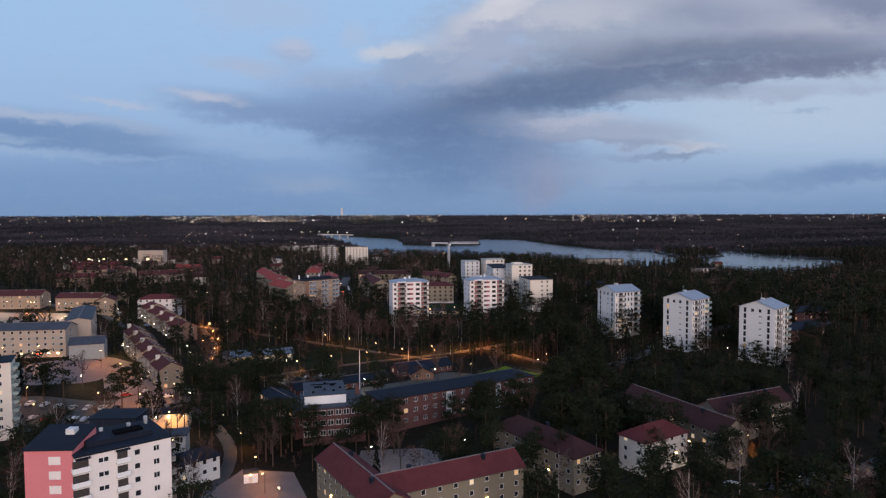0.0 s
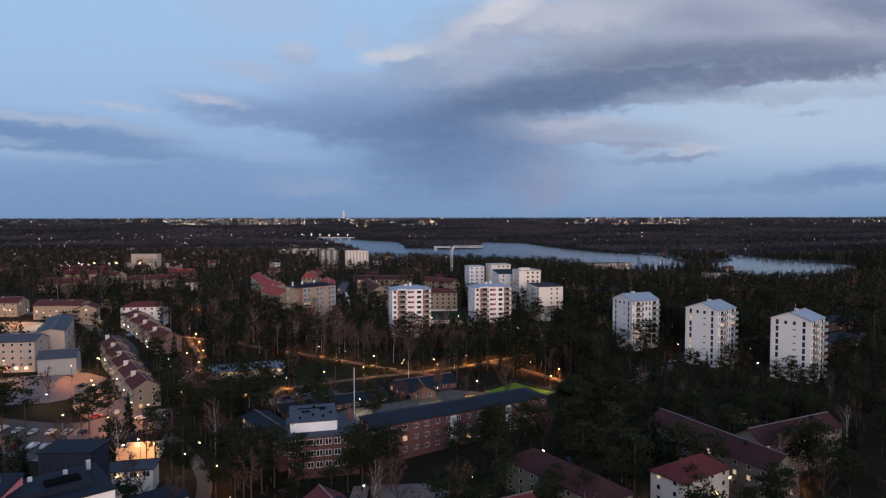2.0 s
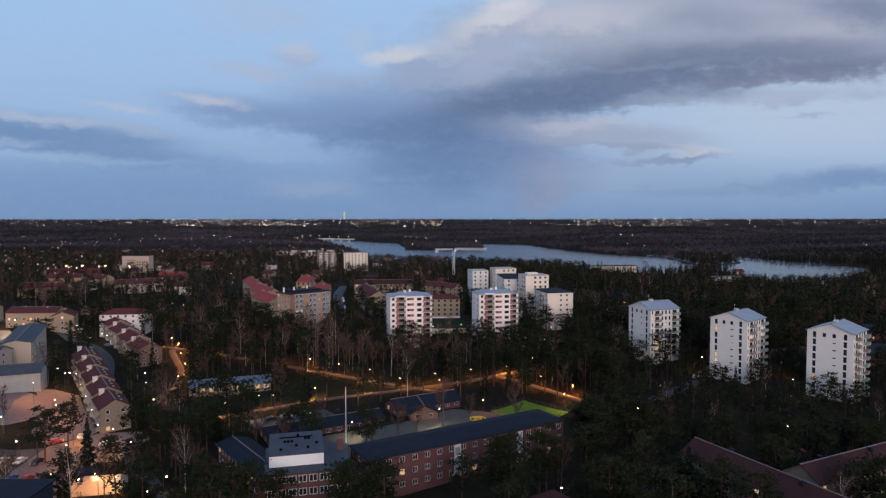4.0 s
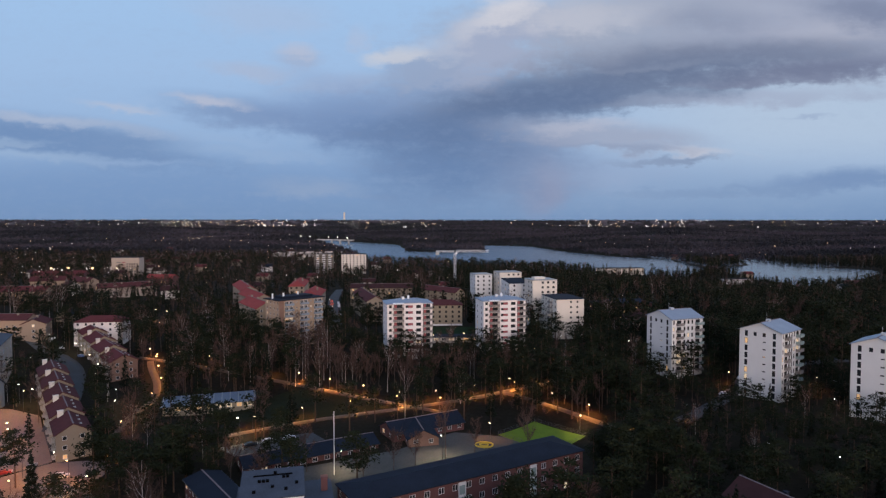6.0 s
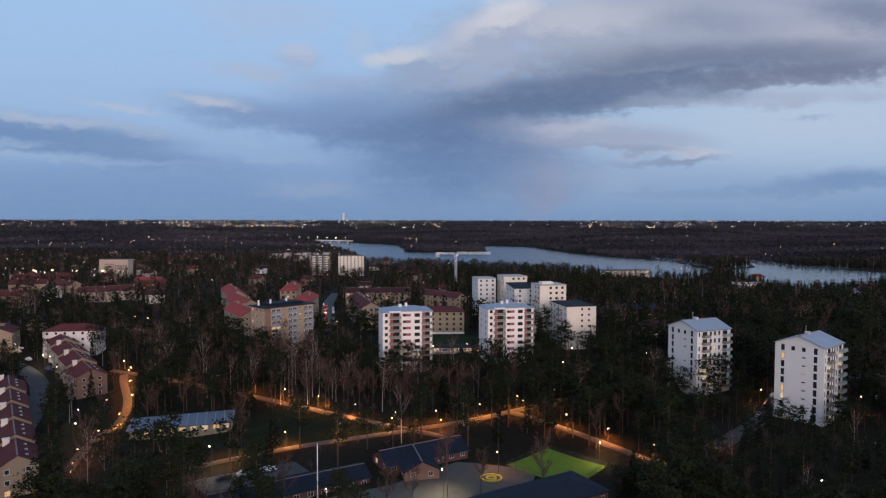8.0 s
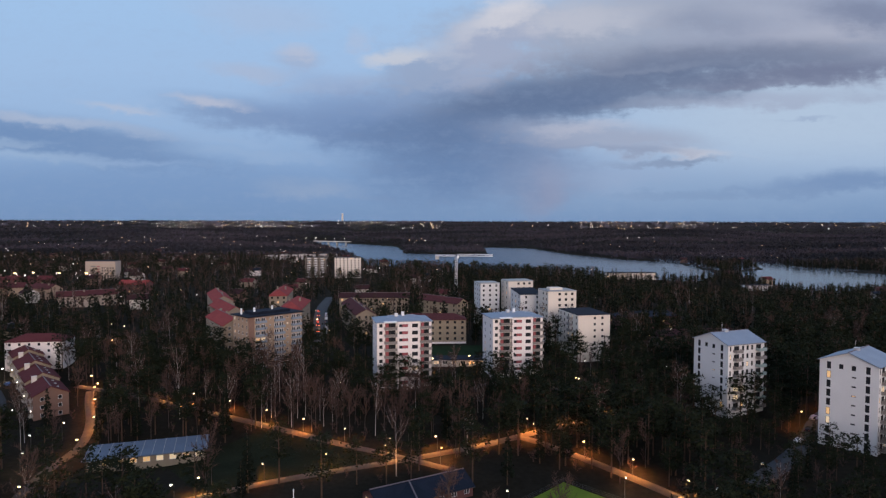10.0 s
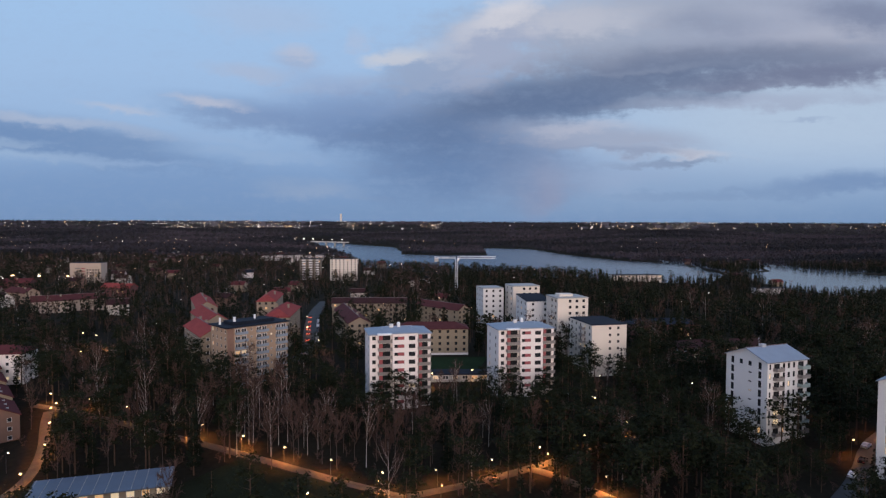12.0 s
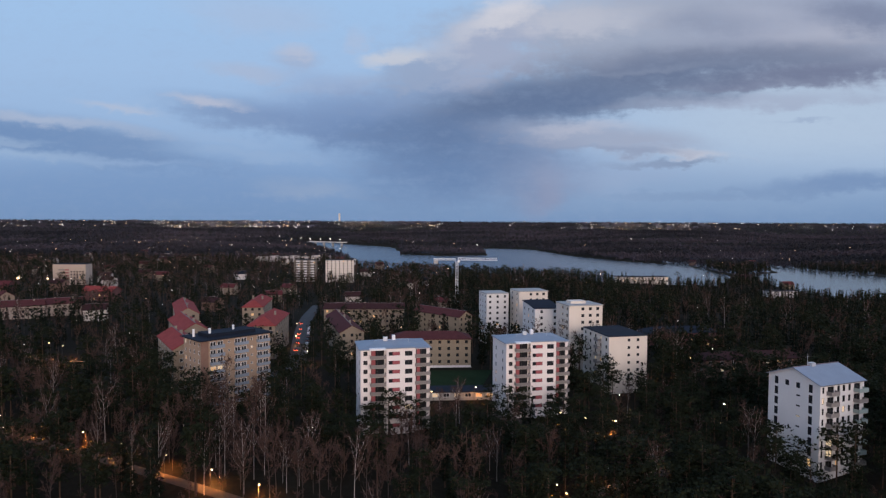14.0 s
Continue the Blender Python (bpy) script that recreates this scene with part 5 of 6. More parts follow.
def stick(a, b, w):
    """A sliver of three faces for a thin limb."""
    a, b = np.asarray(a, float), np.asarray(b, float)
    d = b - a
    u = np.cross(d, [0.3, 0.5, 0.8])
    u /= np.linalg.norm(u) + 1e-9
    t = np.cross(d, u)
    t /= np.linalg.norm(t) + 1e-9
    v = np.array([a + u * w, a - u * w * 0.5 + t * w * 0.87, a - u * w * 0.5 - t * w * 0.87, b])
    return v, np.array([(0, 1, 3), (1, 2, 3), (2, 0, 3)])


def join(parts):
    vs, fs, off = [], [], 0
    for v, f in parts:
        vs.append(v)
        fs.append(f + off)
        off += len(v)
    return np.concatenate(vs), np.concatenate(fs)


def soup(v):
    return v, np.arange(len(v)).reshape(-1, 3)


def pine(h, n, big=1.0):
    """Tall bare trunk, an uneven flat-topped crown of needle clumps on a few limbs."""
    lean = TR.normal(size=2) * 0.25
    trunk_path = [(lean[0] * k * k * 0.6, lean[1] * k * k * 0.6, h * k * 0.95) for k in np.linspace(0, 1, 5)]
    wood = [stem(trunk_path, [0.26, 0.22, 0.18, 0.13, 0.05])] if big < 1.5 else [stem(trunk_path[::2], [0.26, 0.18, 0.05], 3)]
    crown = []
    clumps = 15
    for k in range(clumps):
        zf = 0.42 + 0.56 * (k + TR.rand()) / clumps
        r = h * 0.19 * math.sin(math.pi * min(0.97, (zf - 0.36) / 0.7)) ** 0.7 * (0.4 + 0.85 * TR.rand())
        a = TR.rand() * 6.283
        c = np.array([lean[0] * zf + r * math.cos(a), lean[1] * zf + r * math.sin(a), h * zf])
        wood.append(stick((lean[0] * zf * zf * 0.6, lean[1] * zf * zf * 0.6, c[2] - 0.08 * h * TR.rand()), c, 0.09))
        m = n // clumps
        spread = np.array([1.3, 1.3, 0.5]) * (0.045 + 0.035 * TR.rand()) * h
        crown.append(tri_soup(c + TR.normal(size=(m, 3)) * spread * 0.75, TR.uniform(0.28, 0.62, m) * big * h / 18, 0.4, 0.5 if big < 1.5 else 0.85))
    return join(wood), soup(np.concatenate(crown))


def spruce(h, n, big=1.0):
    wood = [stem([(0, 0, 0), (0, 0, h * 0.95)], [0.22, 0.03])]
    zf = np.sqrt(TR.rand(n)) * 0.92
    zf = 1 - zf
    r = (1 - zf) ** 0.9 * h * 0.17 * (0.35 + 0.65 * np.sqrt(TR.rand(n))) * (0.75 + 0.25 * np.sin(zf * 45))
    a = TR.rand(n) * 6.283
    c = np.stack([r * np.cos(a), r * np.sin(a), h * (0.1 + 0.9 * zf) - r * 0.25], -1)
    return join(wood), soup(tri_soup(c, TR.uniform(0.25, 0.6, n) * big * h / 17, 0.4, 0.5 if big < 1.5 else 0.85))


def birch(h, n, big=1.0):
    """A bent trunk that forks into rising limbs, fanned out wide, with a haze of bare twigs."""
    wood, twigs, limbs = [], [], []
    thin = 1.0 if big == 1 else 0.6
    sides = 5 if big == 1 else 3
    bend = TR.normal(size=2) * 0.7
    at = lambda zf: np.array([bend[0] * zf * zf, bend[1] * zf * zf, h * 0.94 * zf])
    wood.append(stem([at(k) for k in np.linspace(0, 1, 7)], np.array([0.21, 0.18, 0.15, 0.12, 0.085, 0.05, 0.02]) * thin, sides))
    arms = 9 if big < 1.5 else 5
    for k in range(arms):
        zf = 0.30 + 0.5 * (k + TR.rand()) / arms
        a, reach = TR.rand() * 6.283, h * TR.uniform(0.10, 0.20) * (1.25 - 0.6 * zf)
        out = np.array([math.cos(a), math.sin(a), 0])
        p0 = at(zf)
        rise = h * min(0.99 - zf, TR.uniform(0.2, 0.38))
        p1, p2 = p0 + out * reach * 0.55 + (0, 0, rise * 0.42), p0 + out * reach + (0, 0, rise)
        wood.append(stem([p0, p1, p2], np.array([0.075, 0.05, 0.015]) * thin, 3))
        limbs += [(p0, p1), (p1, p2)]
        for _ in range(3 if big == 1 else 1):
            s0 = p0 + (p2 - p0) * TR.uniform(0.3, 0.8)
            b_ = a + TR.normal() * 0.9
            s1 = s0 + h * TR.uniform(0.07, 0.13) * np.array([math.cos(b_) * 0.75, math.sin(b_) * 0.75, 0.6])
            wood.append(stick(s0, s1, 0.04))
            limbs.append((s0, s1))
    limbs.append((at(0.72), at(1.0)))
    m = n // len(limbs)
    for p0, p1 in limbs:
        start = p0 + (p1 - p0) * (TR.rand(m)[:, None] * 0.9 + 0.1)
        d = TR.normal(size=(m, 3)) * 0.6 + (p1 - p0) / np.linalg.norm(p1 - p0) * 0.6
        d[:, 2] += 0.1
        end = start + d * (h * 0.055)
        side = np.cross(d, TR.normal(size=(m, 3)))
        side /= np.linalg.norm(side, axis=1)[:, None] + 1e-9
        w = 0.042 * big ** 2.2
        twigs.append(np.stack([start - side * w, start + side * w, end], 1).reshape(-1, 3))
    return join(wood), soup(np.concatenate(twigs))


def np_mesh(name, v, f, material):
    me = bpy.data.meshes.new(name)
    me.vertices.add(len(v))
    me.vertices.foreach_set("co", np.ascontiguousarray(v, np.float32).ravel())
    me.loops.add(len(f) * 3)
    me.loops.foreach_set("vertex_index", np.ascontiguousarray(f, np.int32).ravel())
    me.polygons.add(len(f))
    me.polygons.foreach_set("loop_start", np.arange(0, len(f) * 3, 3, dtype=np.int32))
    me.materials.append(material)
    me.update(calc_edges=True)
    return me


KINDS = {
    "pine": (lambda n, big=1.0: pine(18, n, big), BARK_PINE, NEEDLES, "pine_tree", "tall dark pine with a bare trunk and a ragged crown", "pine"),
    "spruce": (lambda n, big=1.0: spruce(17, n, big), BARK_PINE, SPRUCE, "spruce_tree", "dark narrow spruce standing in the wood", "spruce"),
    "birch": (lambda n, big=1.0: birch(20.5, n, big), BARK_BIRCH, TWIGS, "birch_tree", "bare birch with a pale trunk and brown twigs", "birch"),
    "alder": (lambda n, big=1.0: birch(18, n, big), BARK_BROWN, TWIGS, "alder_tree", "bare alder with a dark trunk and brown twigs", "alder"),
}
NEAR = {k: [make(1350 if k in ("pine", "spruce") else 960) for _ in range(5)] for k, (make, *_r) in KINDS.items()}
HALF = {k: [make(480 if k in ("pine", "spruce") else 420, 1.3) for _ in range(5)] for k, (make, *_r) in KINDS.items()}
MID = {k: [make(105 if k in ("pine", "spruce") else 130, 1.85) for _ in range(5)] for k, (make, *_r) in KINDS.items()}
TEMPLATES = {}
for k, (make, bark, leaf, name, label, category) in KINDS.items():
    TEMPLATES[k] = [(np_mesh("trunk", *wood, bark), np_mesh("crown", *crown, leaf)) for wood, crown in NEAR[k]]

CLEAR_PATHS = [(resample(smooth_line(p), 5), w / 2 + 1.6) for p, w in PATHS] + [(resample(smooth_line(p), 5), w / 2 + 2.0) for p, w in ROADS]
OPEN = [FIELD, [(-66, 150), (-30, 138), (-33, 165), (-42, 186), (-58, 188)], [(-172, 222), (-104, 222), (-98, 262), (-118, 262), (-172, 250)],
        [(-188, 258), (-144, 258), (-144, 296), (-188, 296)], [(-310, 338), (-222, 345), (-214, 392), (-310, 398)], [(-112, 165), (-76, 165), (-72, 204), (-112, 204)], [(-158, 417), (-140, 417), (-146, 447), (-176, 447)], [(205, 945), (300, 950), (300, 985), (205, 985)], [(-22, 180), (10, 182), (18, 206), (0, 214), (-20, 206)], [(-84, 318), (-66, 296), (-20, 318), (-28, 326), (-62, 342)], [(-40, 245), (20, 264), (28, 288), (4, 290), (-40, 262)],
        [(16, 260), (54, 262), (64, 296), (32, 312), (14, 292)], [(-108, 286), (-68, 296), (-64, 320), (-110, 312)], [(-22, 398), (18, 402), (18, 454), (-24, 454)], [(-72, 277), (-45, 291), (-39, 284), (-64, 270)], [(-22, 246), (8, 250), (8, 282), (-18, 282)], [(-19, 218.5), (36, 251), (42, 240), (-12, 204)], [(-40, 228), (-22, 228), (-24, 262), (-38, 262)], [(-164, 436), (-146, 436), (-160, 474), (-186, 474)], [(100, 424), (158, 430), (158, 442), (100, 436)], [(-50, 128), (-8, 118), (32, 146), (24, 158), (-14, 142), (-33, 168), (-44, 186)]]


LAMPS = [(-52, 182, True, 1500), (-40, 160, True, 1500), (-18, 186, False, 2600), (9, 192, False, 2200), (-250, 390, True, 12000), (-300, 390, False, 13000), (-112, 238, True, 3600), (-132, 246, True, 1200), (-104, 250, True, 3600), (-121, 256, True, 4000), (-150, 300, True, 3000), (-165, 320, False, 2500), (-140, 276, True, 2500), (-150, 232, True, 700), (-46, 170, True, 800), (-178, 276, True, 2600), (-67, 283, False, 2600), (-160, 246, True, 1600),
                          (-152, 284, True, 2600), (-170, 300, False, 1500), (-140, 300, False, 700), (-128, 322, False, 600), (-204, 400, False, 1500), (-182, 388, False, 1200), (-225, 414, True, 1500), (-250, 425, True, 1500),
                          (48, 296, False, 1500), (16, 286, True, 1100), (34, 272, False, 1300), (-64, 205, True, 900), (-76, 222, True, 700), (118, 338, True, 1600), (135, 350, True, 1400), (150, 330, True, 1000), (178, 318, True, 1500),
                          (98, 176, True, 1800), (125, 186, True, 1800), (70, 178, False, 1000), (36, 176, False, 900), (10, 409, True, 900), (44, 381, True, 1100), (-62, 462, True, 1300),
                          (-76, 500, True, 1500), (-84, 540, True, 1500), (-170, 461, True, 8500), (-180, 467, True, 6500), (-163, 436, True, 700), (-182, 286, True, 3500), (-196, 284, True, 3500), (-290, 360, False, 13000), (-262, 352, False, 13000), (-240, 366, False, 13000), (-228, 386, False, 9000), (-275, 385, False, 13000), (-106, 219, True, 2500), (-93, 220, True, 2500), (-90, 198, True, 1500), (78, 218, True, 1200), (100, 200, True, 1500), (-145, 350, True, 900), (104, 452, True, 1300), (86, 440, True, 900), (122, 470, False, 600), (-30, 262, False, 1200), (0, 268, False, 2600),
         (-274, 400, False, 900), (-259, 399, True, 0), (-247, 400, False, 900), (-213, 400, False, 900), (-190, 364, False, 700), (-162, 322, False, 700), (-149, 343, False, 0), (-122, 308, False, 500), (-148, 262, False, 900), (-137, 272, True, 2200), (-97, 245, False, 500), (-76, 214, False, 900), (-133, 366, True, 900),
         (-125, 333, True, 0), (68, 286, False, 600), (98, 264, False, 500), (112, 254, False, 500), (33, 216, False, 500), (48, 229, False, 500), (60, 196, False, 900), (22, 178, True, 900), (44, 190, True, 700), (86, 300, True, 700), (140, 300, False, 600), (120, 372, True, 900), (92, 392, False, 500), (60, 402, False, 700), (-40, 372, False, 500), (-6, 404, True, 1200), (52, 378, True, 800)]


def free(x, y, gap=3.0):
    ok = np.ones(len(x), bool)
    for fp in FOOTPRINTS:
        ok &= inside(fp, x, y) < -gap
    for poly in OPEN:
        ok &= inside(poly, x, y) < 0.5
    for pts, w in CLEAR_PATHS:
        for px, py in pts:
            ok &= np.hypot(x - px, y - py) > w
    for px, py, *_rest in LAMPS:
        ok &= np.hypot(x - px, y - py + 2.0) > 4.0
    ok &= np.maximum(inside(LAKE, x, y), inside(BAY, x, y)) < -12
    return ok


def scatter(x0, x1, y0, y1, step):
    gx, gy = np.meshgrid(np.arange(x0, x1, step), np.arange(y0, y1, step))
    x, y = gx.ravel() + TR.uniform(-0.48, 0.48, gx.size) * step, gy.ravel() + TR.uniform(-0.48, 0.48, gx.size) * step
    return x, y


def in_view(x, y, room=25):
    return np.abs(x) < 0.72 * np.maximum(y, 0) + room


def wood_share(x, y):
    """How thickly wooded the land is, 0 to 1."""
    d = np.full(x.shape, 0.35)
    d = np.where((y > 322) & (y < 385) & (x > -140) & (x < 90), 0.9, d)
    d = np.where((x > 45) & (y > 235) & (y < 420), 0.9, d)
    d = np.where((x > 20) & (y < 235), 0.45, d)
    d = np.where((x < -50) & (y < 320) & (x > -104), 0.75, d)
    d = np.where((x < -122) & (y < 420), 0.07, d)
    d = np.where((x < -122) & (x > -215) & (y > 300) & (y < 420), 0.35, d)
    d = np.where((x < -95) & (x > -168) & (y > 385), 1.0, d)
    d = np.where((y > 350) & (y < 379) & (x > -62) & (x < 75), 1.0, d)
    d = np.where((y > 380) & (y < 396) & (x > -110) & (x < -50), 1.0, d)
    d = np.where((y > 385) & (y < 460) & (x > -70) & (x < 60), 0.4, d)
    d = np.where((y > 400) & (x > 60), 1.0, d)
    d = np.where((y > 400) & (x < -95), 0.75, d)
    return d


def kind_at(x, y):
    r = TR.rand(len(x))
    b = np.where((x < 15) & (y > 322) & (y < 375) & (x > -145), 0.60, 0.30)
    b = np.where((x > 15) & (y > 200) & (y < 420), 0.13, b)
    b = np.where((y > 362) & (y < 380) & (x > -45), 0.12, b)
    s = 0.14
    bare = np.where(TR.rand(len(x)) < 0.36, "birch", "alder")
    return np.where(r < b, bare, np.where(r < b + s, "spruce", "pine"))

# ---------------------------------------------------------------- villas among the trees
VILLAS = []
for wall, roof_m, lab in ((PLASTER_WHITE, ROOF_DARK, "small white villa with a dark roof among trees"), (PLASTER_BEIGE, ROOF_RED, "small beige villa with a red roof among trees"), (PLASTER_CREAM, ROOF_MAROON, "cream villa with a maroon roof among trees"),
                          (BRICK_BROWN, ROOF_MAROON, "brown villa with a maroon roof among trees")):
    VILLAS.append((wall, roof_m, lab))
VR = random.Random(21)
templates = []
for wall, roof_m, lab in VILLAS:
    templates.append(plain_house(0, -3000, 0, 13, 9, gz(0, -3000) + 6.5, wall, roof_m, lab, "gable", 3.0, 2, 4, 2, 0.25, name="villa", category="villa", chim=1, group="villas"))
FOOTPRINTS[-4:] = []
SPOTS = []
tries = 0
while len(SPOTS) < 66 and tries < 4000:
    tries += 1
    vy = VR.uniform(540, 1500)
    vx = VR.uniform(-0.72, 0.02) * vy
    if VR.random() < 0.12:
        vx = VR.uniform(0.3, 0.7) * vy
    if all(math.hypot(vx - a, vy - b_) > 26 for a, b_ in SPOTS) and free(np.array([vx]), np.array([vy]), 16)[0]:
        SPOTS.append((vx, vy))
placed = []
for n_, (vx, vy) in enumerate(SPOTS):
    t = templates[n_ % 4] if vy > 780 else templates[1 + n_ % 3]
    first = t not in placed
    placed.append(t)
    m = pose(vx, vy, gz(vx, vy), 0, 0, VR.uniform(-40, 40))
    if first:
        t.matrix_basis = m
    else:
        copy_thing(t, m)
    FOOTPRINTS.append([(vx, vy - 1), (vx + 12, vy - 1), (vx + 13, vy + 9), (vx - 3, vy + 9)])
for k in range(6):
    plain_house(-318 + 17.5 * k, 1268 + 3 * k, 5, 14, 10, gz(-280, 1270) + 9 + (k % 2), PLASTER_WHITE, ROOF_DARK, "white terrace house above the lake", "flat", 0.2, 3, 5, 2, 0.05, name="terrace_house", group="white terrace", chim=0)
plain_house(222, 985, 6, 66, 16, gz(255, 993) + 9, PLASTER_CREAM, ROOF_DARK, "long pale waterside hall with a flat dark roof", "flat", 0.2, 2, 16, 2, 0.15, name="hall", category="hall", chim=0)
plain_house(344, 850, 4, 32, 12, gz(360, 856) + 6.5, PLASTER_WHITE, ROOF_DARK, "long white house by the bay", "flat", 0.2, 2, 8, 2, 0.1, chim=0)
plain_house(420, 745, 20, 13, 9, gz(426, 750) + 6.5, PLASTER_WHITE, ROOF_DARK, "white villa with a dark roof by the bay", "gable", 3, 2, 4, 2, 0.1, name="villa", category="villa")
plain_house(102, 500, 10, 40, 12, 20, BRICK_RED, ROOF_DARK, "dim red brick house with lit windows among trees", "hip", 2.6, 3, 9, 3, 0.35, chim=0)
plain_house(205, 380, 20, 44, 12, 16, BRICK_RED, ROOF_DARK, "dim red brick house with lit windows among trees", "hip", 2.6, 3, 7, 2, 0.3, chim=0)
plain_house(180, 330, 30, 44, 12, 14, BRICK_RED, ROOF_DARK, "dim red brick house with lit windows among trees", "hip", 2.6, 3, 7, 2, 0.25, chim=0)
x, y = scatter(-240, 210, 140, 460, 5.4)
keep = in_view(x, y) & (TR.rand(len(x)) < np.where((y > 322) & (y < 385), 1.0, 0.76) * wood_share(x, y)) & free(x, y)
x, y = x[keep], y[keep]
# a few pines that stand alone by the car park
lone = [(-21, 200.5), (-16.5, 203), (-13, 201), (-46.5, 203), (-49, 199), (6, 216), (16, 215), (8, 183), (30, 182), (36, 178), (24, 168), (46, 192), (66, 186), (74, 194), (40, 206), (-151, 241), (-147, 247), (-127, 247), (-122, 243), (-119, 250), (-166, 236), (-163, 249), (-159, 253), (-100, 262), (-97, 256)]
# bare trees in the playground and the yards
yard_trees = [(-8, 262), (1, 268), (-14, 257), (10, 272), (-22, 250), (-60, 286), (-64, 300), (-148, 262), (-142, 296), (-66, 180), (-76, 186), (-84, 196), (26, 266)]
lone += yard_trees
bare_trees = len(yard_trees)
x, y = np.append(x, [p[0] for p in lone]), np.append(y, [p[1] for p in lone])
kinds = kind_at(x, y)
kinds[-len(lone):] = "pine"
kinds[-bare_trees:] = "alder"
order = np.argsort(y + 0.25 * np.abs(x))
single = order[:300]
rest = order[300:]
for i in single:
    k = kinds[i]
    make, bark, leaf, name, label, category = KINDS[k]
    t = thing(name, pose(x[i], y[i], gz(x[i], y[i]) - 0.15, 0, 0, TR.uniform(0, 360)), label, category, category + " trees")
    sc = TR.uniform(0.72, 1.12) * (0.64 if x[i] > 74 and y[i] > 245 else 0.85 if x[i] > 60 and y[i] > 225 else 1.0) * (0.78 if y[i] > 346 and -50 < x[i] < 75 else 1.0)
    t.scale = (sc * TR.uniform(0.92, 1.12), sc * TR.uniform(0.92, 1.12), sc)
    trunk, crown = TEMPLATES[k][TR.randint(5)]
    part("trunk", trunk, None, t)
    part("crown", crown, None, t)


def merged(name, xs, ys_, kinds_, source, label, lo=0.7, hi=1.12):
    """All trees of a wood beyond the nearest ones, joined kind by kind."""
    z = ground_z(xs, ys_)
    for k, (make, bark, leaf, nm, lb, ct_) in KINDS.items():
        sel = np.where(kinds_ == k)[0]
        if not len(sel):
            continue
        for which, material, suffix in ((0, bark, "trunks"), (1, leaf, "crowns")):
            vs, fs, off = [], [], 0
            rs = np.random.RandomState(5)
            for i in sel:
                v, f = source[k][rs.randint(len(source[k]))][which]
                a, sc = rs.uniform(0, 6.283), rs.uniform(lo, hi) * (0.62 if xs[i] > 74 and 245 < ys_[i] < 345 else 1.0) * (0.8 if 346 < ys_[i] < 415 and -50 < xs[i] < 95 else 1.0) * (0.82 if ys_[i] > 470 and xs[i] < -60 else 1.0) * (np.interp(ys_[i], [480, 620, 800], [1.0, 0.9, 0.78]) if xs[i] > 170 and ys_[i] < 960 else 1.0)
                c, s = math.cos(a) * sc, math.sin(a) * sc
                q = np.empty_like(v)
                q[:, 0], q[:, 1], q[:, 2] = xs[i] + c * v[:, 0] - s * v[:, 1], ys_[i] + s * v[:, 0] + c * v[:, 1], z[i] - 0.15 + v[:, 2] * sc
                vs.append(q)
                fs.append(f + off)
                off += len(v)
            me = np_mesh(name, np.concatenate(vs), np.concatenate(fs), material)
            tagged(new(nm.replace("_tree", "_wood_") + suffix, me), lb.replace("standing in the wood", "") + ", many in one wood", "woods", kind="stuff")


merged("wood", x[rest], y[rest], kinds[rest], HALF, "woods")
x, y = scatter(-900, 900, 460, 1330, 8.5)
keep = in_view(x, y, 30) & (TR.rand(len(x)) < np.where((x < -60) & (y > 580), 0.72, 0.97)) & free(x, y)
x, y = x[keep], y[keep]
r = TR.rand(len(x))
kinds = np.where(r < np.where(x < 0, np.where(y < 720, 0.36, 0.5), 0.16), np.where(TR.rand(len(x)) < 0.15, "birch", "alder"), np.where(r < np.where((y > 780) & (x > 150), 0.85, 0.66), "spruce", "pine"))
merged("mid_wood", x, y, kinds, MID, "woods", 0.6, 1.05)

# woods at the side of the gabled towers
x, y = scatter(211, 430, 280, 460, 6.0)
keep = in_view(x, y, 30) & (TR.rand(len(x)) < 0.85) & free(x, y)
x, y = x[keep], y[keep]
merged("side_wood", x, y, np.where(TR.rand(len(x)) < 0.14, "alder", np.where(TR.rand(len(x)) < 0.3, "spruce", "pine")), MID, "woods")

# bare undergrowth between the trunks
x, y = scatter(-200, 190, 150, 440, 7.0)
keep = in_view(x, y) & (TR.rand(len(x)) < 0.8 * wood_share(x, y)) & free(x, y, 1.5)
x, y = x[keep], y[keep]
vs, fs, off = [], [], 0
for px, py, pz in zip(x, y, ground_z(x, y)):
    v, f = MID["birch"][TR.randint(5)][1]
    sc = TR.uniform(0.18, 0.34)
    q = (v - (0, 0, 5.0)) * (sc * 1.5, sc * 1.5, sc) + (px, py, pz)
    vs.append(q)
    fs.append(f + off)
    off += len(v)
tagged(new("undergrowth", np_mesh("undergrowth", np.concatenate(vs), np.concatenate(fs), TWIGS)), "bare brown undergrowth between the trees", "shrubs", kind="stuff")

# the far woods: rough clumps of crowns
def clump_template():
    c = TR.normal(size=(10, 3)) * (3.6, 3.6, 1.8) + (0, 0, 6)
    return tri_soup(c, TR.uniform(1.5, 3.2, 10), 0.5, 0.8)


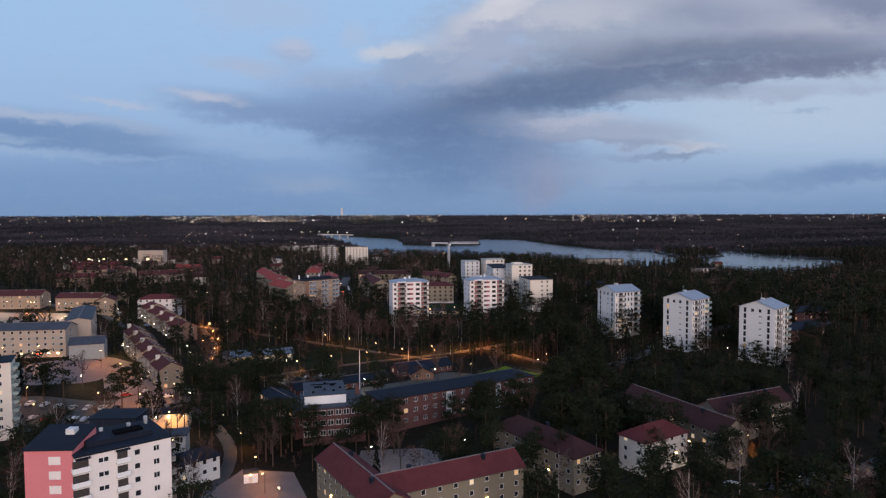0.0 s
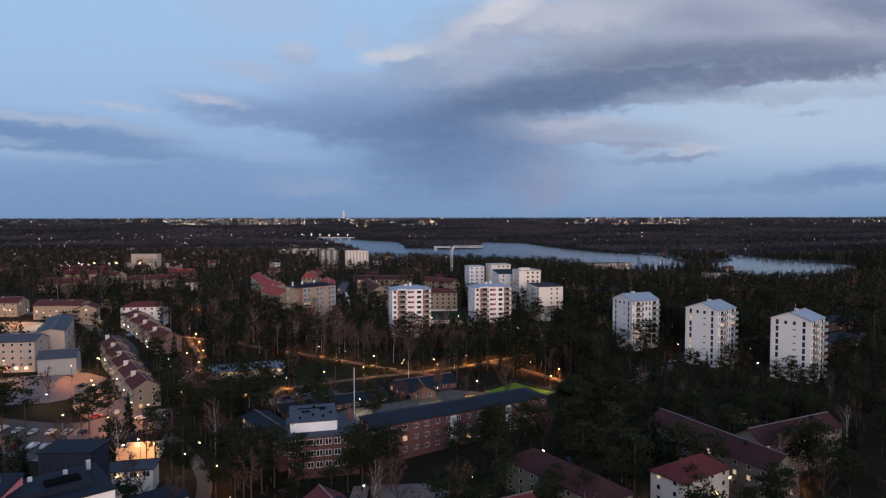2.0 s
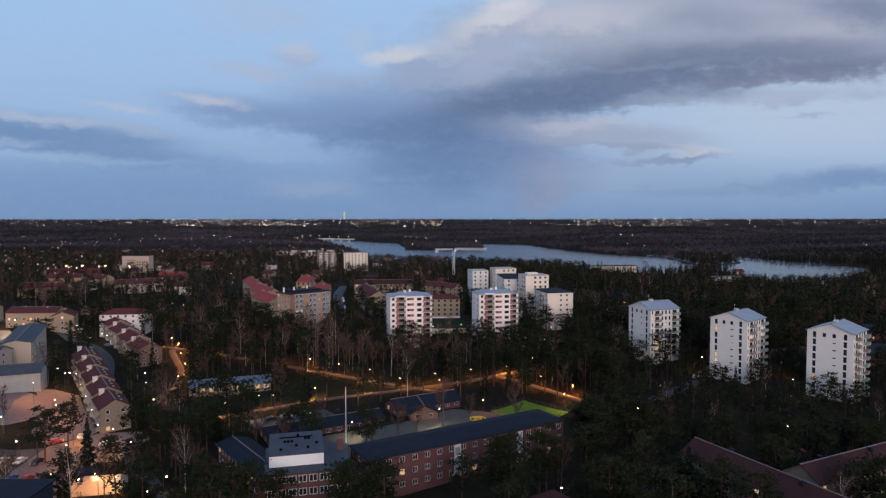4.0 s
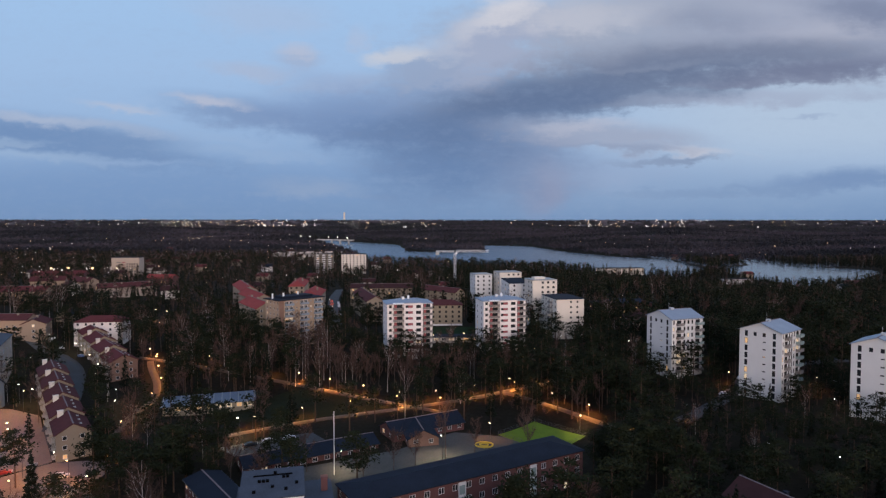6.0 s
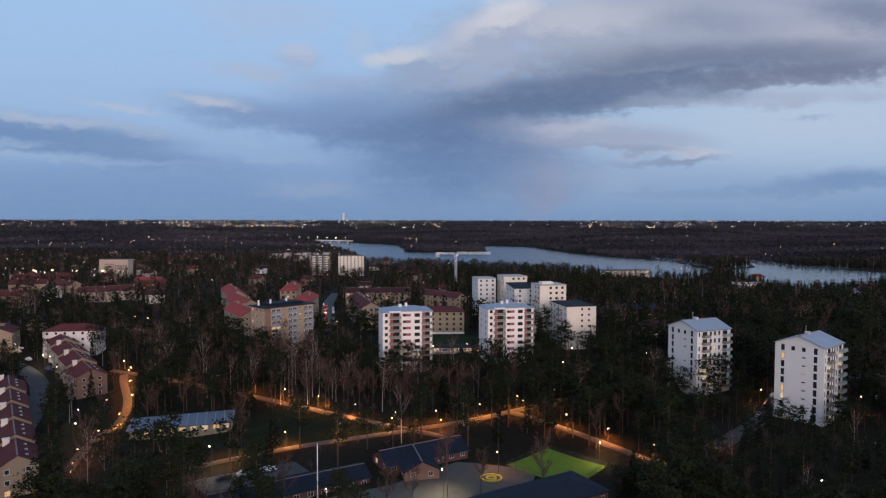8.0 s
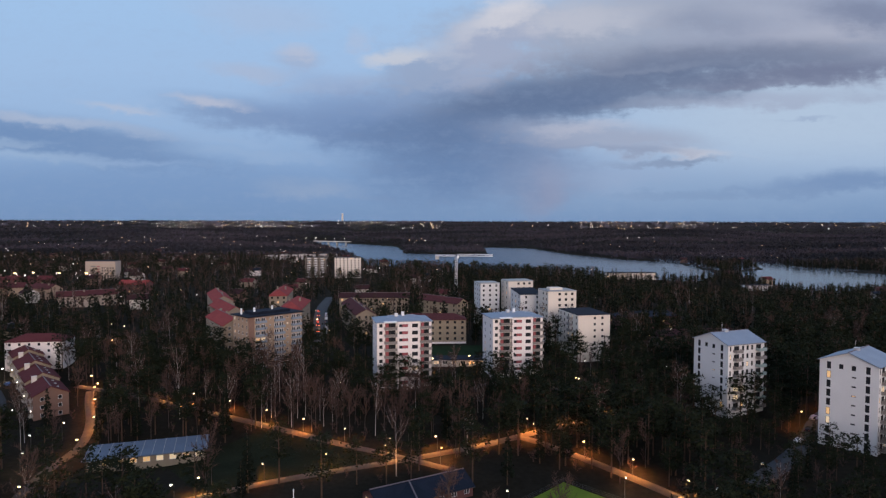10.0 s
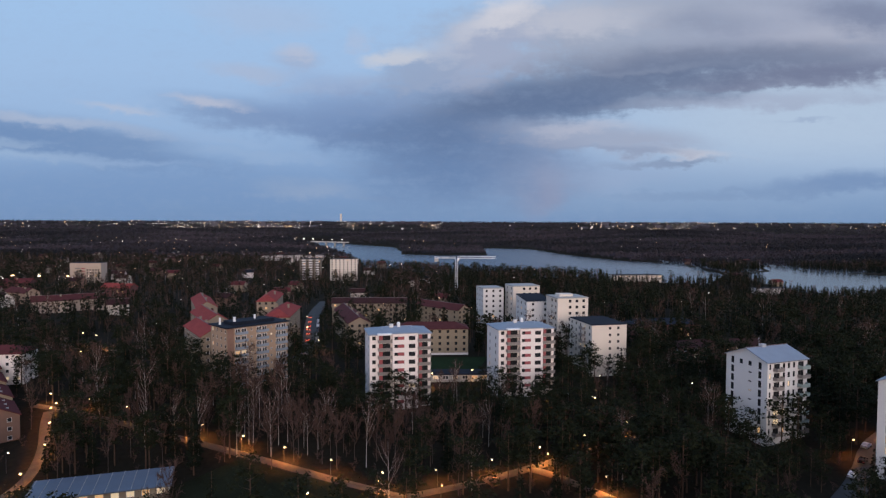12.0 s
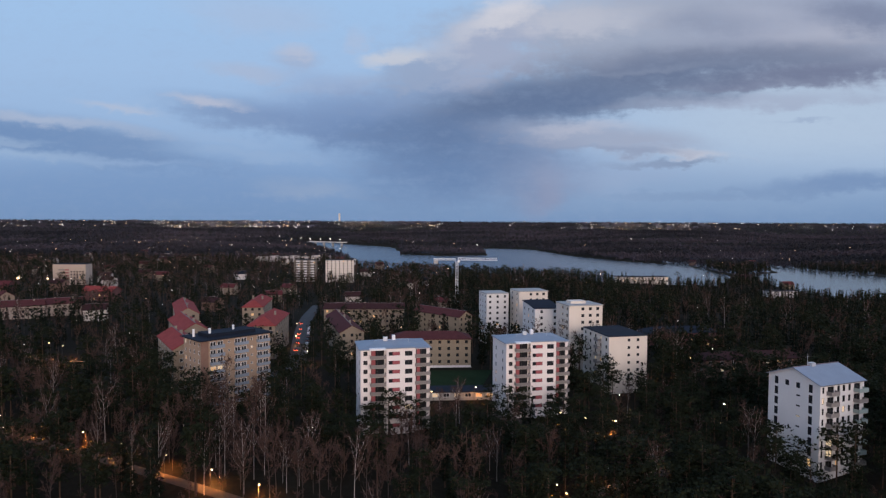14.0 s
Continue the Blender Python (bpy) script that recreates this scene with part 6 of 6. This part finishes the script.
CLUMPS = [clump_template() for _ in range(8)]
fx, fy = [], []
for y0, y1, step in ((1330, 2000, 12), (2000, 3000, 19), (3000, 4900, 30)):
    a, b_ = scatter(-0.75 * y1, 0.75 * y1, y0, y1, step)
    k = in_view(a, b_, 60)
    fx.append(a[k])
    fy.append(b_[k])
fx, fy = np.concatenate(fx), np.concatenate(fy)
k = np.maximum(inside(LAKE, fx, fy), inside(BAY, fx, fy)) < -10
fx, fy = fx[k], fy[k]
fz = ground_z(fx, fy)
sc = np.interp(fy, [1300, 3000, 4900], [1.0, 1.25, 0.9]) * TR.uniform(0.6, 1.3, len(fx))
pick = TR.randint(8, size=len(fx))
V = np.stack(CLUMPS)[pick] * sc[:, None, None]
V[..., 0] += fx[:, None]
V[..., 1] += fy[:, None]
V[..., 2] += fz[:, None]
V = V.reshape(-1, 3)
tagged(new("far_woods", np_mesh("far_woods", V, np.arange(len(V)).reshape(-1, 3), HAZY_WOODS)), "grey-brown woods stretching to the horizon, distance haze put into their colour", "woods", kind="stuff")

# ---------------------------------------------------------------- lamps
def lamp_light(parent, z, colour, watts, x=0.0):
    li = bpy.data.lights.new("lamp_light", "SPOT")
    li.energy, li.color, li.shadow_soft_size, li.spot_size, li.spot_blend = watts, colour, 0.25, radians(156), 1.0
    ob = new("lamp_light", li)
    ob.parent = parent
    ob.matrix_basis = pose(x, 0, z)
    return ob


ORANGE, PALE = (1.0, 0.37, 0.10), (1.0, 0.78, 0.50)
LAMP_MESH = {}
for h in (4.6, 6.0, 8.0):
    for warm in (True, False):
        pole = as_mesh("pole", rods(((0, 0, -0.3), (0, 0, h), 0.09, 0.055, 6)), FRAME_DARK)
        arm = as_mesh("arm", rods(((0, 0, h - 0.05), (0.7, 0, h + 0.1), 0.04, 0.04, 5)), STEEL)
        hb = box(0.35, 1.0, -0.16, 0.16, h + 0.08, h + 0.2)
        cap = as_mesh("cover", hb, STEEL)
        gl = bmesh.new()
        bmesh.ops.create_uvsphere(gl, u_segments=8, v_segments=6, radius=0.25)
        bmesh.ops.scale(gl, vec=(1.1, 0.9, 0.7), verts=gl.verts[:])
        bmesh.ops.translate(gl, vec=(0.7, 0, h - 0.08), verts=gl.verts[:])
        LAMP_MESH[h, warm] = pole, arm, cap, as_mesh("globe", gl, LAMP_ORANGE if warm else LAMP_WHITE)


def street_lamp(x, y, h=6.0, warm=True, watts=0.0, turn=0.0, z=None):
    lamp = thing("street_lamp", pose(x, y, gz(x, y) if z is None else z, 0, 0, turn), "slim steel lamp post with an orange lamp" if warm else "steel lamp post with a pale lamp", "street lamp", "street lamps")
    for nm, me in zip(("pole", "arm", "cover", "globe"), LAMP_MESH[h, warm]):
        part(nm, me, None, lamp)
    if watts:
        lamp_light(lamp, h - 0.55, ORANGE if warm else PALE, watts, 0.7)
    return lamp


LR = random.Random(4)
for i, (pts, w) in enumerate(PATHS):
    line = resample(smooth_line(pts), 1.0)
    for k in range(6, len(line), 16):
        (x0, y0), (x1, y1) = line[k - 1], line[k]
        d = math.hypot(x1 - x0, y1 - y0)
        off = w / 2 + 0.7
        street_lamp(x0 - (y1 - y0) / d * off, y0 + (x1 - x0) / d * off, 4.6, True, (7500, 7500, 11000, 6500, 5500)[i], LR.uniform(0, 360))
for x, y, warm, watts in LAMPS:
    street_lamp(x, y, 8.0 if watts > 1700 else 6.0, warm, watts * 2.4, LR.uniform(0, 360))

# ---------------------------------------------------------------- flagpole, kiosk, cars
fp = thing("flagpole", pose(-31.5, 258.5, gz(-31.5, 258.5)), "tall white flagpole with a gilt ball, no flag", "flagpole")
part("pole", rods(((0, 0, -0.3), (0, 0, 18.6), 0.15, 0.09, 8)), PAINT_WHITE, fp)
bm = bmesh.new()
bmesh.ops.create_uvsphere(bm, u_segments=8, v_segments=6, radius=0.16)
bmesh.ops.translate(bm, vec=(0, 0, 18.7), verts=bm.verts[:])
part("finial", bm, STEEL, fp)
kiosk = thing("kiosk", pose(-54, 177, gz(-54, 177), 0, 0, 15), "small white kiosk under a yard lamp", "kiosk")
part("body", box(0, 3.8, 0, 3.0, 0, 2.9), PAINT_WHITE, kiosk)
part("roof", box(-0.3, 4.1, -0.3, 3.3, 2.9, 3.1), ROOF_DARK, kiosk)
part("door", box(1.4, 2.3, -0.05, 0.02, 0.05, 2.1), PLASTER_CREAM, kiosk)
part("wall_lamp", box(1.7, 2.1, -0.2, -0.05, 2.45, 2.75), LAMP_ORANGE, kiosk)
lamp_light(kiosk, 4.6, ORANGE, 1500, 1.9)


def car_body():
    bm = bmesh.new()
    prof = [(-2.15, 0.35), (2.1, 0.35), (2.2, 0.62), (2.1, 0.86), (1.15, 0.98), (0.55, 1.42), (-0.95, 1.46), (-1.75, 1.0), (-2.2, 0.92), (-2.25, 0.55)]
    rows_ = []
    for y, k in ((-0.86, 0.0), (-0.78, 0.06), (0.78, 0.06), (0.86, 0.0)):
        rows_.append([bm.verts.new((x * (1 - 0.01 * (1 - k * 16)), y * (0.86 if z > 1.1 else 1.0), z + (k if z > 0.8 else 0))) for x, z in prof])
    n = len(prof)
    for a, b_ in zip(rows_, rows_[1:]):
        for i in range(n):
            bm.faces.new((a[i], a[(i + 1) % n], b_[(i + 1) % n], b_[i]))
    bm.faces.new(rows_[0][::-1])
    bm.faces.new(rows_[-1])
    return bm


CAR_PAINTS = [mat("silver_car_paint", (0.40, 0.41, 0.43), 0.3, 0.05, metal=0.4), mat("black_car_paint", (0.015, 0.015, 0.018), 0.25, 0.05), mat("red_car_paint", (0.30, 0.03, 0.03), 0.3, 0.05), mat("white_car_paint", (0.6, 0.6, 0.6), 0.3, 0.05), mat("blue_car_paint", (0.04, 0.10, 0.24), 0.3, 0.05)]
CAR_WORDS = ["silver", "black", "red", "white", "blue"]
RUBBER = mat("tyre_rubber", (0.02, 0.02, 0.02), 0.9, 0.1)


def make_car(paint, word, lit=False):
    car = thing("car", pose(0, -2000, 0), word + " car parked at the side of the street" if not lit else word + " car with its lamps on in the street", "car", "cars")
    part("body", car_body(), paint, car)
    gl = bmesh.new()
    add_box(gl, -1.45, 0.75, -0.79, -0.755, 1.05, 1.36)
    add_box(gl, -1.45, 0.75, 0.755, 0.79, 1.05, 1.36)
    part("side_windows", gl, PANE, car)
    ws = bmesh.new()
    ws.faces.new([ws.verts.new(v) for v in ((1.14, -0.66, 1.06), (1.14, 0.66, 1.06), (0.6, 0.6, 1.44), (0.6, -0.6, 1.44))])
    part("windscreen", ws, PANE, car)
    for x in (-1.35, 1.35):
        for y in (-0.8, 0.8):
            wh = bmesh.new()
            bmesh.ops.create_cone(wh, cap_ends=True, segments=12, radius1=0.33, radius2=0.33, depth=0.22)
            bmesh.ops.rotate(wh, cent=(0, 0, 0), matrix=Matrix.Rotation(math.pi / 2, 3, "X"), verts=wh.verts[:])
            bmesh.ops.translate(wh, vec=(x, y, 0.33), verts=wh.verts[:])
            part("wheel", wh, RUBBER, car)
    for y in (-0.6, 0.6):
        part("headlight", box(2.12, 2.24, y - 0.2, y + 0.2, 0.62, 0.8), LAMP_WHITE if lit else PAINT_WHITE, car)
        part("tail_lamp", box(-2.28, -2.2, y - 0.2, y + 0.2, 0.7, 0.9), LAMP_RED if lit else RAIL_RED, car)
    return car


cars = [make_car(p, w) for p, w in zip(CAR_PAINTS, CAR_WORDS)] + [make_car(CAR_PAINTS[1], "dark", True)]
used = set()


def put_car(x, y, turn, which):
    m = pose(x, y, gz(x, y) + 0.17, 0, 0, turn)
    if which in used:
        copy_thing(cars[which], m)
    else:
        cars[which].matrix_basis = m
        used.add(which)


CR = random.Random(9)
for k in range(11):
    put_car(-160 + 5.0 * k + CR.uniform(-0.4, 0.4), 232 + CR.uniform(-0.4, 0.4), 90, CR.choice([0, 1, 1, 3, 4, 2]))
for k in range(7):
    put_car(-158 + 5.6 * k, 243 + CR.uniform(-0.4, 0.4), -90, CR.choice([0, 1, 3, 3, 2]))
for k in range(9):
    f = k / 8
    put_car(-65 - 16 * f, 474 + 84 * f, 100, CR.choice([0, 1, 3, 1]))
for x, y in ((-77, 510), (-80, 524), (-82, 536), (-85, 552), (-73, 490), (-89, 572)):
    put_car(x, y, 100, 5)
for x, y, t, c in ((-62, 278, 30, 1), (-57, 281, 30, 0), (-51, 284, 30, 3), (-44, 158, 60, 1), (-38, 150, 70, 1), (-110, 256, 20, 3), (-122, 262, 110, 0), (-128, 258, 30, 2), (-196, 398, 140, 3), (-206, 405, 150, 0), (-178, 384, 140, 4), (112, 328, 45, 3), (120, 336, 45, 1), (127, 345, 40, 3), (146, 356, 30, 0), (165, 342, 60, 3),
                   (104, 180, 10, 3), (118, 184, 10, 1), (135, 190, 15, 1), (84, 174, 10, 3)):
    put_car(x, y, t, c)
for k in range(9):
    put_car(-296 + 8 * k + CR.uniform(-1, 1), 372 - 1.0 * k, 85, CR.choice([0, 1, 3, 3, 4]))
for k in range(6):
    put_car(-238 + 6 * k, 416 - 1.5 * k, 20, CR.choice([0, 1, 3]))

# ---------------------------------------------------------------- sports field fence and playground ring
fence = thing("sports_fence", Matrix(), "dark wire fence round the green pitch", "fence")
for (x0, y0), (x1, y1) in zip(FIELD, FIELD[1:] + FIELD[:1]):
    n = int(math.hypot(x1 - x0, y1 - y0) / 3)
    for k in range(n):
        x, y = x0 + (x1 - x0) * k / n, y0 + (y1 - y0) * k / n
        part("post", rods(((x, y, gz(x, y)), (x, y, gz(x, y) + 1.4), 0.05, 0.05, 5)), FRAME_DARK, fence)
    for h in (0.45, 0.9, 1.35):
        part("rail", rods(((x0, y0, gz(x0, y0) + h), (x1, y1, gz(x1, y1) + h), 0.03, 0.03, 4)), FRAME_DARK, fence)
ring = thing("play_ring", pose(13.5, 281, gz(13.5, 281)), "round yellow play border in the sand", "play border")
for r in (2.6, 1.3):
    bm = bmesh.new()
    v = [[bm.verts.new((q * math.cos(a * math.pi / 10) * 1.2, q * math.sin(a * math.pi / 10), h)) for a in range(20)] for q, h in ((r, 0.15), (r, 0.55), (r - 0.3, 0.55), (r - 0.3, 0.15))]
    for a in range(4):
        for i in range(20):
            bm.faces.new((v[a][i], v[a][(i + 1) % 20], v[(a + 1) % 4][(i + 1) % 20], v[(a + 1) % 4][i]))
    part("border", bm, mat("yellow_paint", (0.5, 0.4, 0.05), 0.7, 0.1), ring)

# ---------------------------------------------------------------- bridge over the lake
BA, BB = Vector((-610, 2410, 8.5)), Vector((-318, 2250, 6.5))
bridge = thing("bridge", Matrix.Translation(BA), "long pale road bridge on piers over the lake", "bridge")
d = BB - BA
L_ = d.length
bridge.matrix_basis = Matrix.Translation(BA) @ pose(0, 0, 0, 0, 0, math.degrees(math.atan2(d.y, d.x)))
part("deck", box(0, L_, -6, 6, -2.2, 0), PLASTER_CREAM, bridge)
for k in range(9):
    part("pier", box(L_ * (k + 0.5) / 9 - 1.2, L_ * (k + 0.5) / 9 + 1.2, -4, 4, -22, -2.2), CONCRETE, bridge)
for k in range(8):
    lp = part("lamp_post", rods(((L_ * (k + 0.5) / 8, -5, 0), (L_ * (k + 0.5) / 8, -5, 8), 0.3, 0.2, 4)), STEEL, bridge)
    part("lamp", box(L_ * (k + 0.5) / 8 - 0.9, L_ * (k + 0.5) / 8 + 0.9, -6.0, -4.4, 8, 9.0), LAMP_WHITE, lp)

# ---------------------------------------------------------------- lights and buildings of the distance
DR = np.random.RandomState(3)
OCT = np.array([(1, 0, 0), (0, 1, 0), (-1, 0, 0), (0, -1, 0), (0, 0, 1), (0, 0, -1)], float)
OCF = np.array([(0, 1, 4), (1, 2, 4), (2, 3, 4), (3, 0, 4), (1, 0, 5), (2, 1, 5), (3, 2, 5), (0, 3, 5)])


def sparks(name, x, y, z, r, material, label):
    v = OCT[None] * r[:, None, None] + np.stack([x, y, z], -1)[:, None]
    f = OCF[None] + np.arange(len(x))[:, None, None] * 6
    tagged(new(name, np_mesh(name, v.reshape(-1, 3), f.reshape(-1, 3), material)), label, "lights", kind="stuff")


for material, n, label in ((LAMP_FAR_ORANGE, 190, "scattered orange street lights among far trees"), (LAMP_FAR, 200, "scattered pale lights among far trees")):
    y = DR.uniform(430, 2300, n)
    x = y * np.where(DR.rand(n) < 0.76, DR.uniform(-0.72, 0.02, n), DR.uniform(0.02, 0.72, n))
    ok = np.maximum(inside(LAKE, x, y), inside(BAY, x, y)) < -15
    x, y = x[ok], y[ok]
    sparks("far_lamps", x, y, ground_z(x, y) + DR.uniform(9, 15, len(x)), y * DR.uniform(0.00014, 0.00036, len(x)), material, label)
far_spans = [(-0.7, -0.43, 60), (-0.44, -0.28, 120), (-0.3, -0.2, 70), (-0.17, -0.0, 70), (0.2, 0.42, 110), (0.08, 0.2, 14), (0.42, 0.7, 50), (-0.25, 0.0, 20)]
for material, share, label in ((LAMP_FAR, 0.9, "pale town lights on the horizon"), (LAMP_FAR_ORANGE, 0.6, "orange town lights on the horizon")):
    xs_, ys2 = [], []
    for a, b_, n in far_spans:
        m = int(n * share * 0.9)
        yy = DR.uniform(3200, 4700, m)
        ys2.append(yy)
        xs_.append(yy * DR.uniform(a, b_, m))
    x, y = np.concatenate(xs_), np.concatenate(ys2)
    sparks("town_lights", x, y, ground_z(x, y) + 17 * np.interp(y, [3000, 4880], [0.9, 0.5]), DR.uniform(0.6, 1.5, len(x)), material, label)


for mx, my in ((-383, 690), (-369, 694), (-343, 690), (-318, 688)):
    mast = thing("floodlight_mast", pose(mx, my, gz(mx, my)), "tall mast with a glowing orange floodlight", "floodlight", "floodlight masts")
    mh = 29 - gz(mx, my)
    part("pole", rods(((0, 0, -0.3), (0, 0, mh), 0.2, 0.12, 6)), FRAME_DARK, mast)
    part("lamp_head", box(-0.8, 0.8, -0.4, 0.4, mh, mh + 0.5), LAMP_ORANGE, mast)
n = 24
x, y = DR.uniform(-450, -330, n), DR.uniform(670, 800, n)
sparks("lot_lamps", x, y, ground_z(x, y) + DR.uniform(9, 14, n), DR.uniform(0.2, 0.5, n), LAMP_FAR, "pale lights of a lit yard among trees")


def block_field(name, rows_, material, label):
    """Plain far blocks: x, y, width, depth, height."""
    bm = bmesh.new()
    for x, y, w, d_, h in rows_:
        z = gz(x, y)
        add_box(bm, x - w / 2, x + w / 2, y, y + d_, z - 3, z + h)
    tagged(new(name, as_mesh(name, bm, material)), label, "buildings", kind="stuff")


rows_ = []
for a, b_, n in ((-0.72, -0.45, 26), (-0.44, -0.27, 60), (-0.29, -0.19, 34), (0.21, 0.40, 46), (0.42, 0.7, 16)):
    for _ in range(n):
        y = DR.uniform(3700, 4750)
        rows_.append((y * DR.uniform(a, b_), y, DR.uniform(14, 50), 14, DR.uniform(9, 15)))
for k in range(15):
    rows_.append((-610 + 41 * k, 4430, 34, 12, 13 + 2 * (k % 3)))
block_field("far_town", rows_, mat("pale_far_walls", (0.080, 0.076, 0.098), 0.9, 0.6, 0.01, 0.2, per_island=1.2), "pale blocks of a town on the horizon")
tv = thing("far_tower", pose(-757, 4800, gz(-757, 4800)), "slim pale tower on the horizon", "tower")
part("shaft", box(-6, 6, -6, 6, 0, 62, bevel=1.5), PLASTER_CREAM, tv)
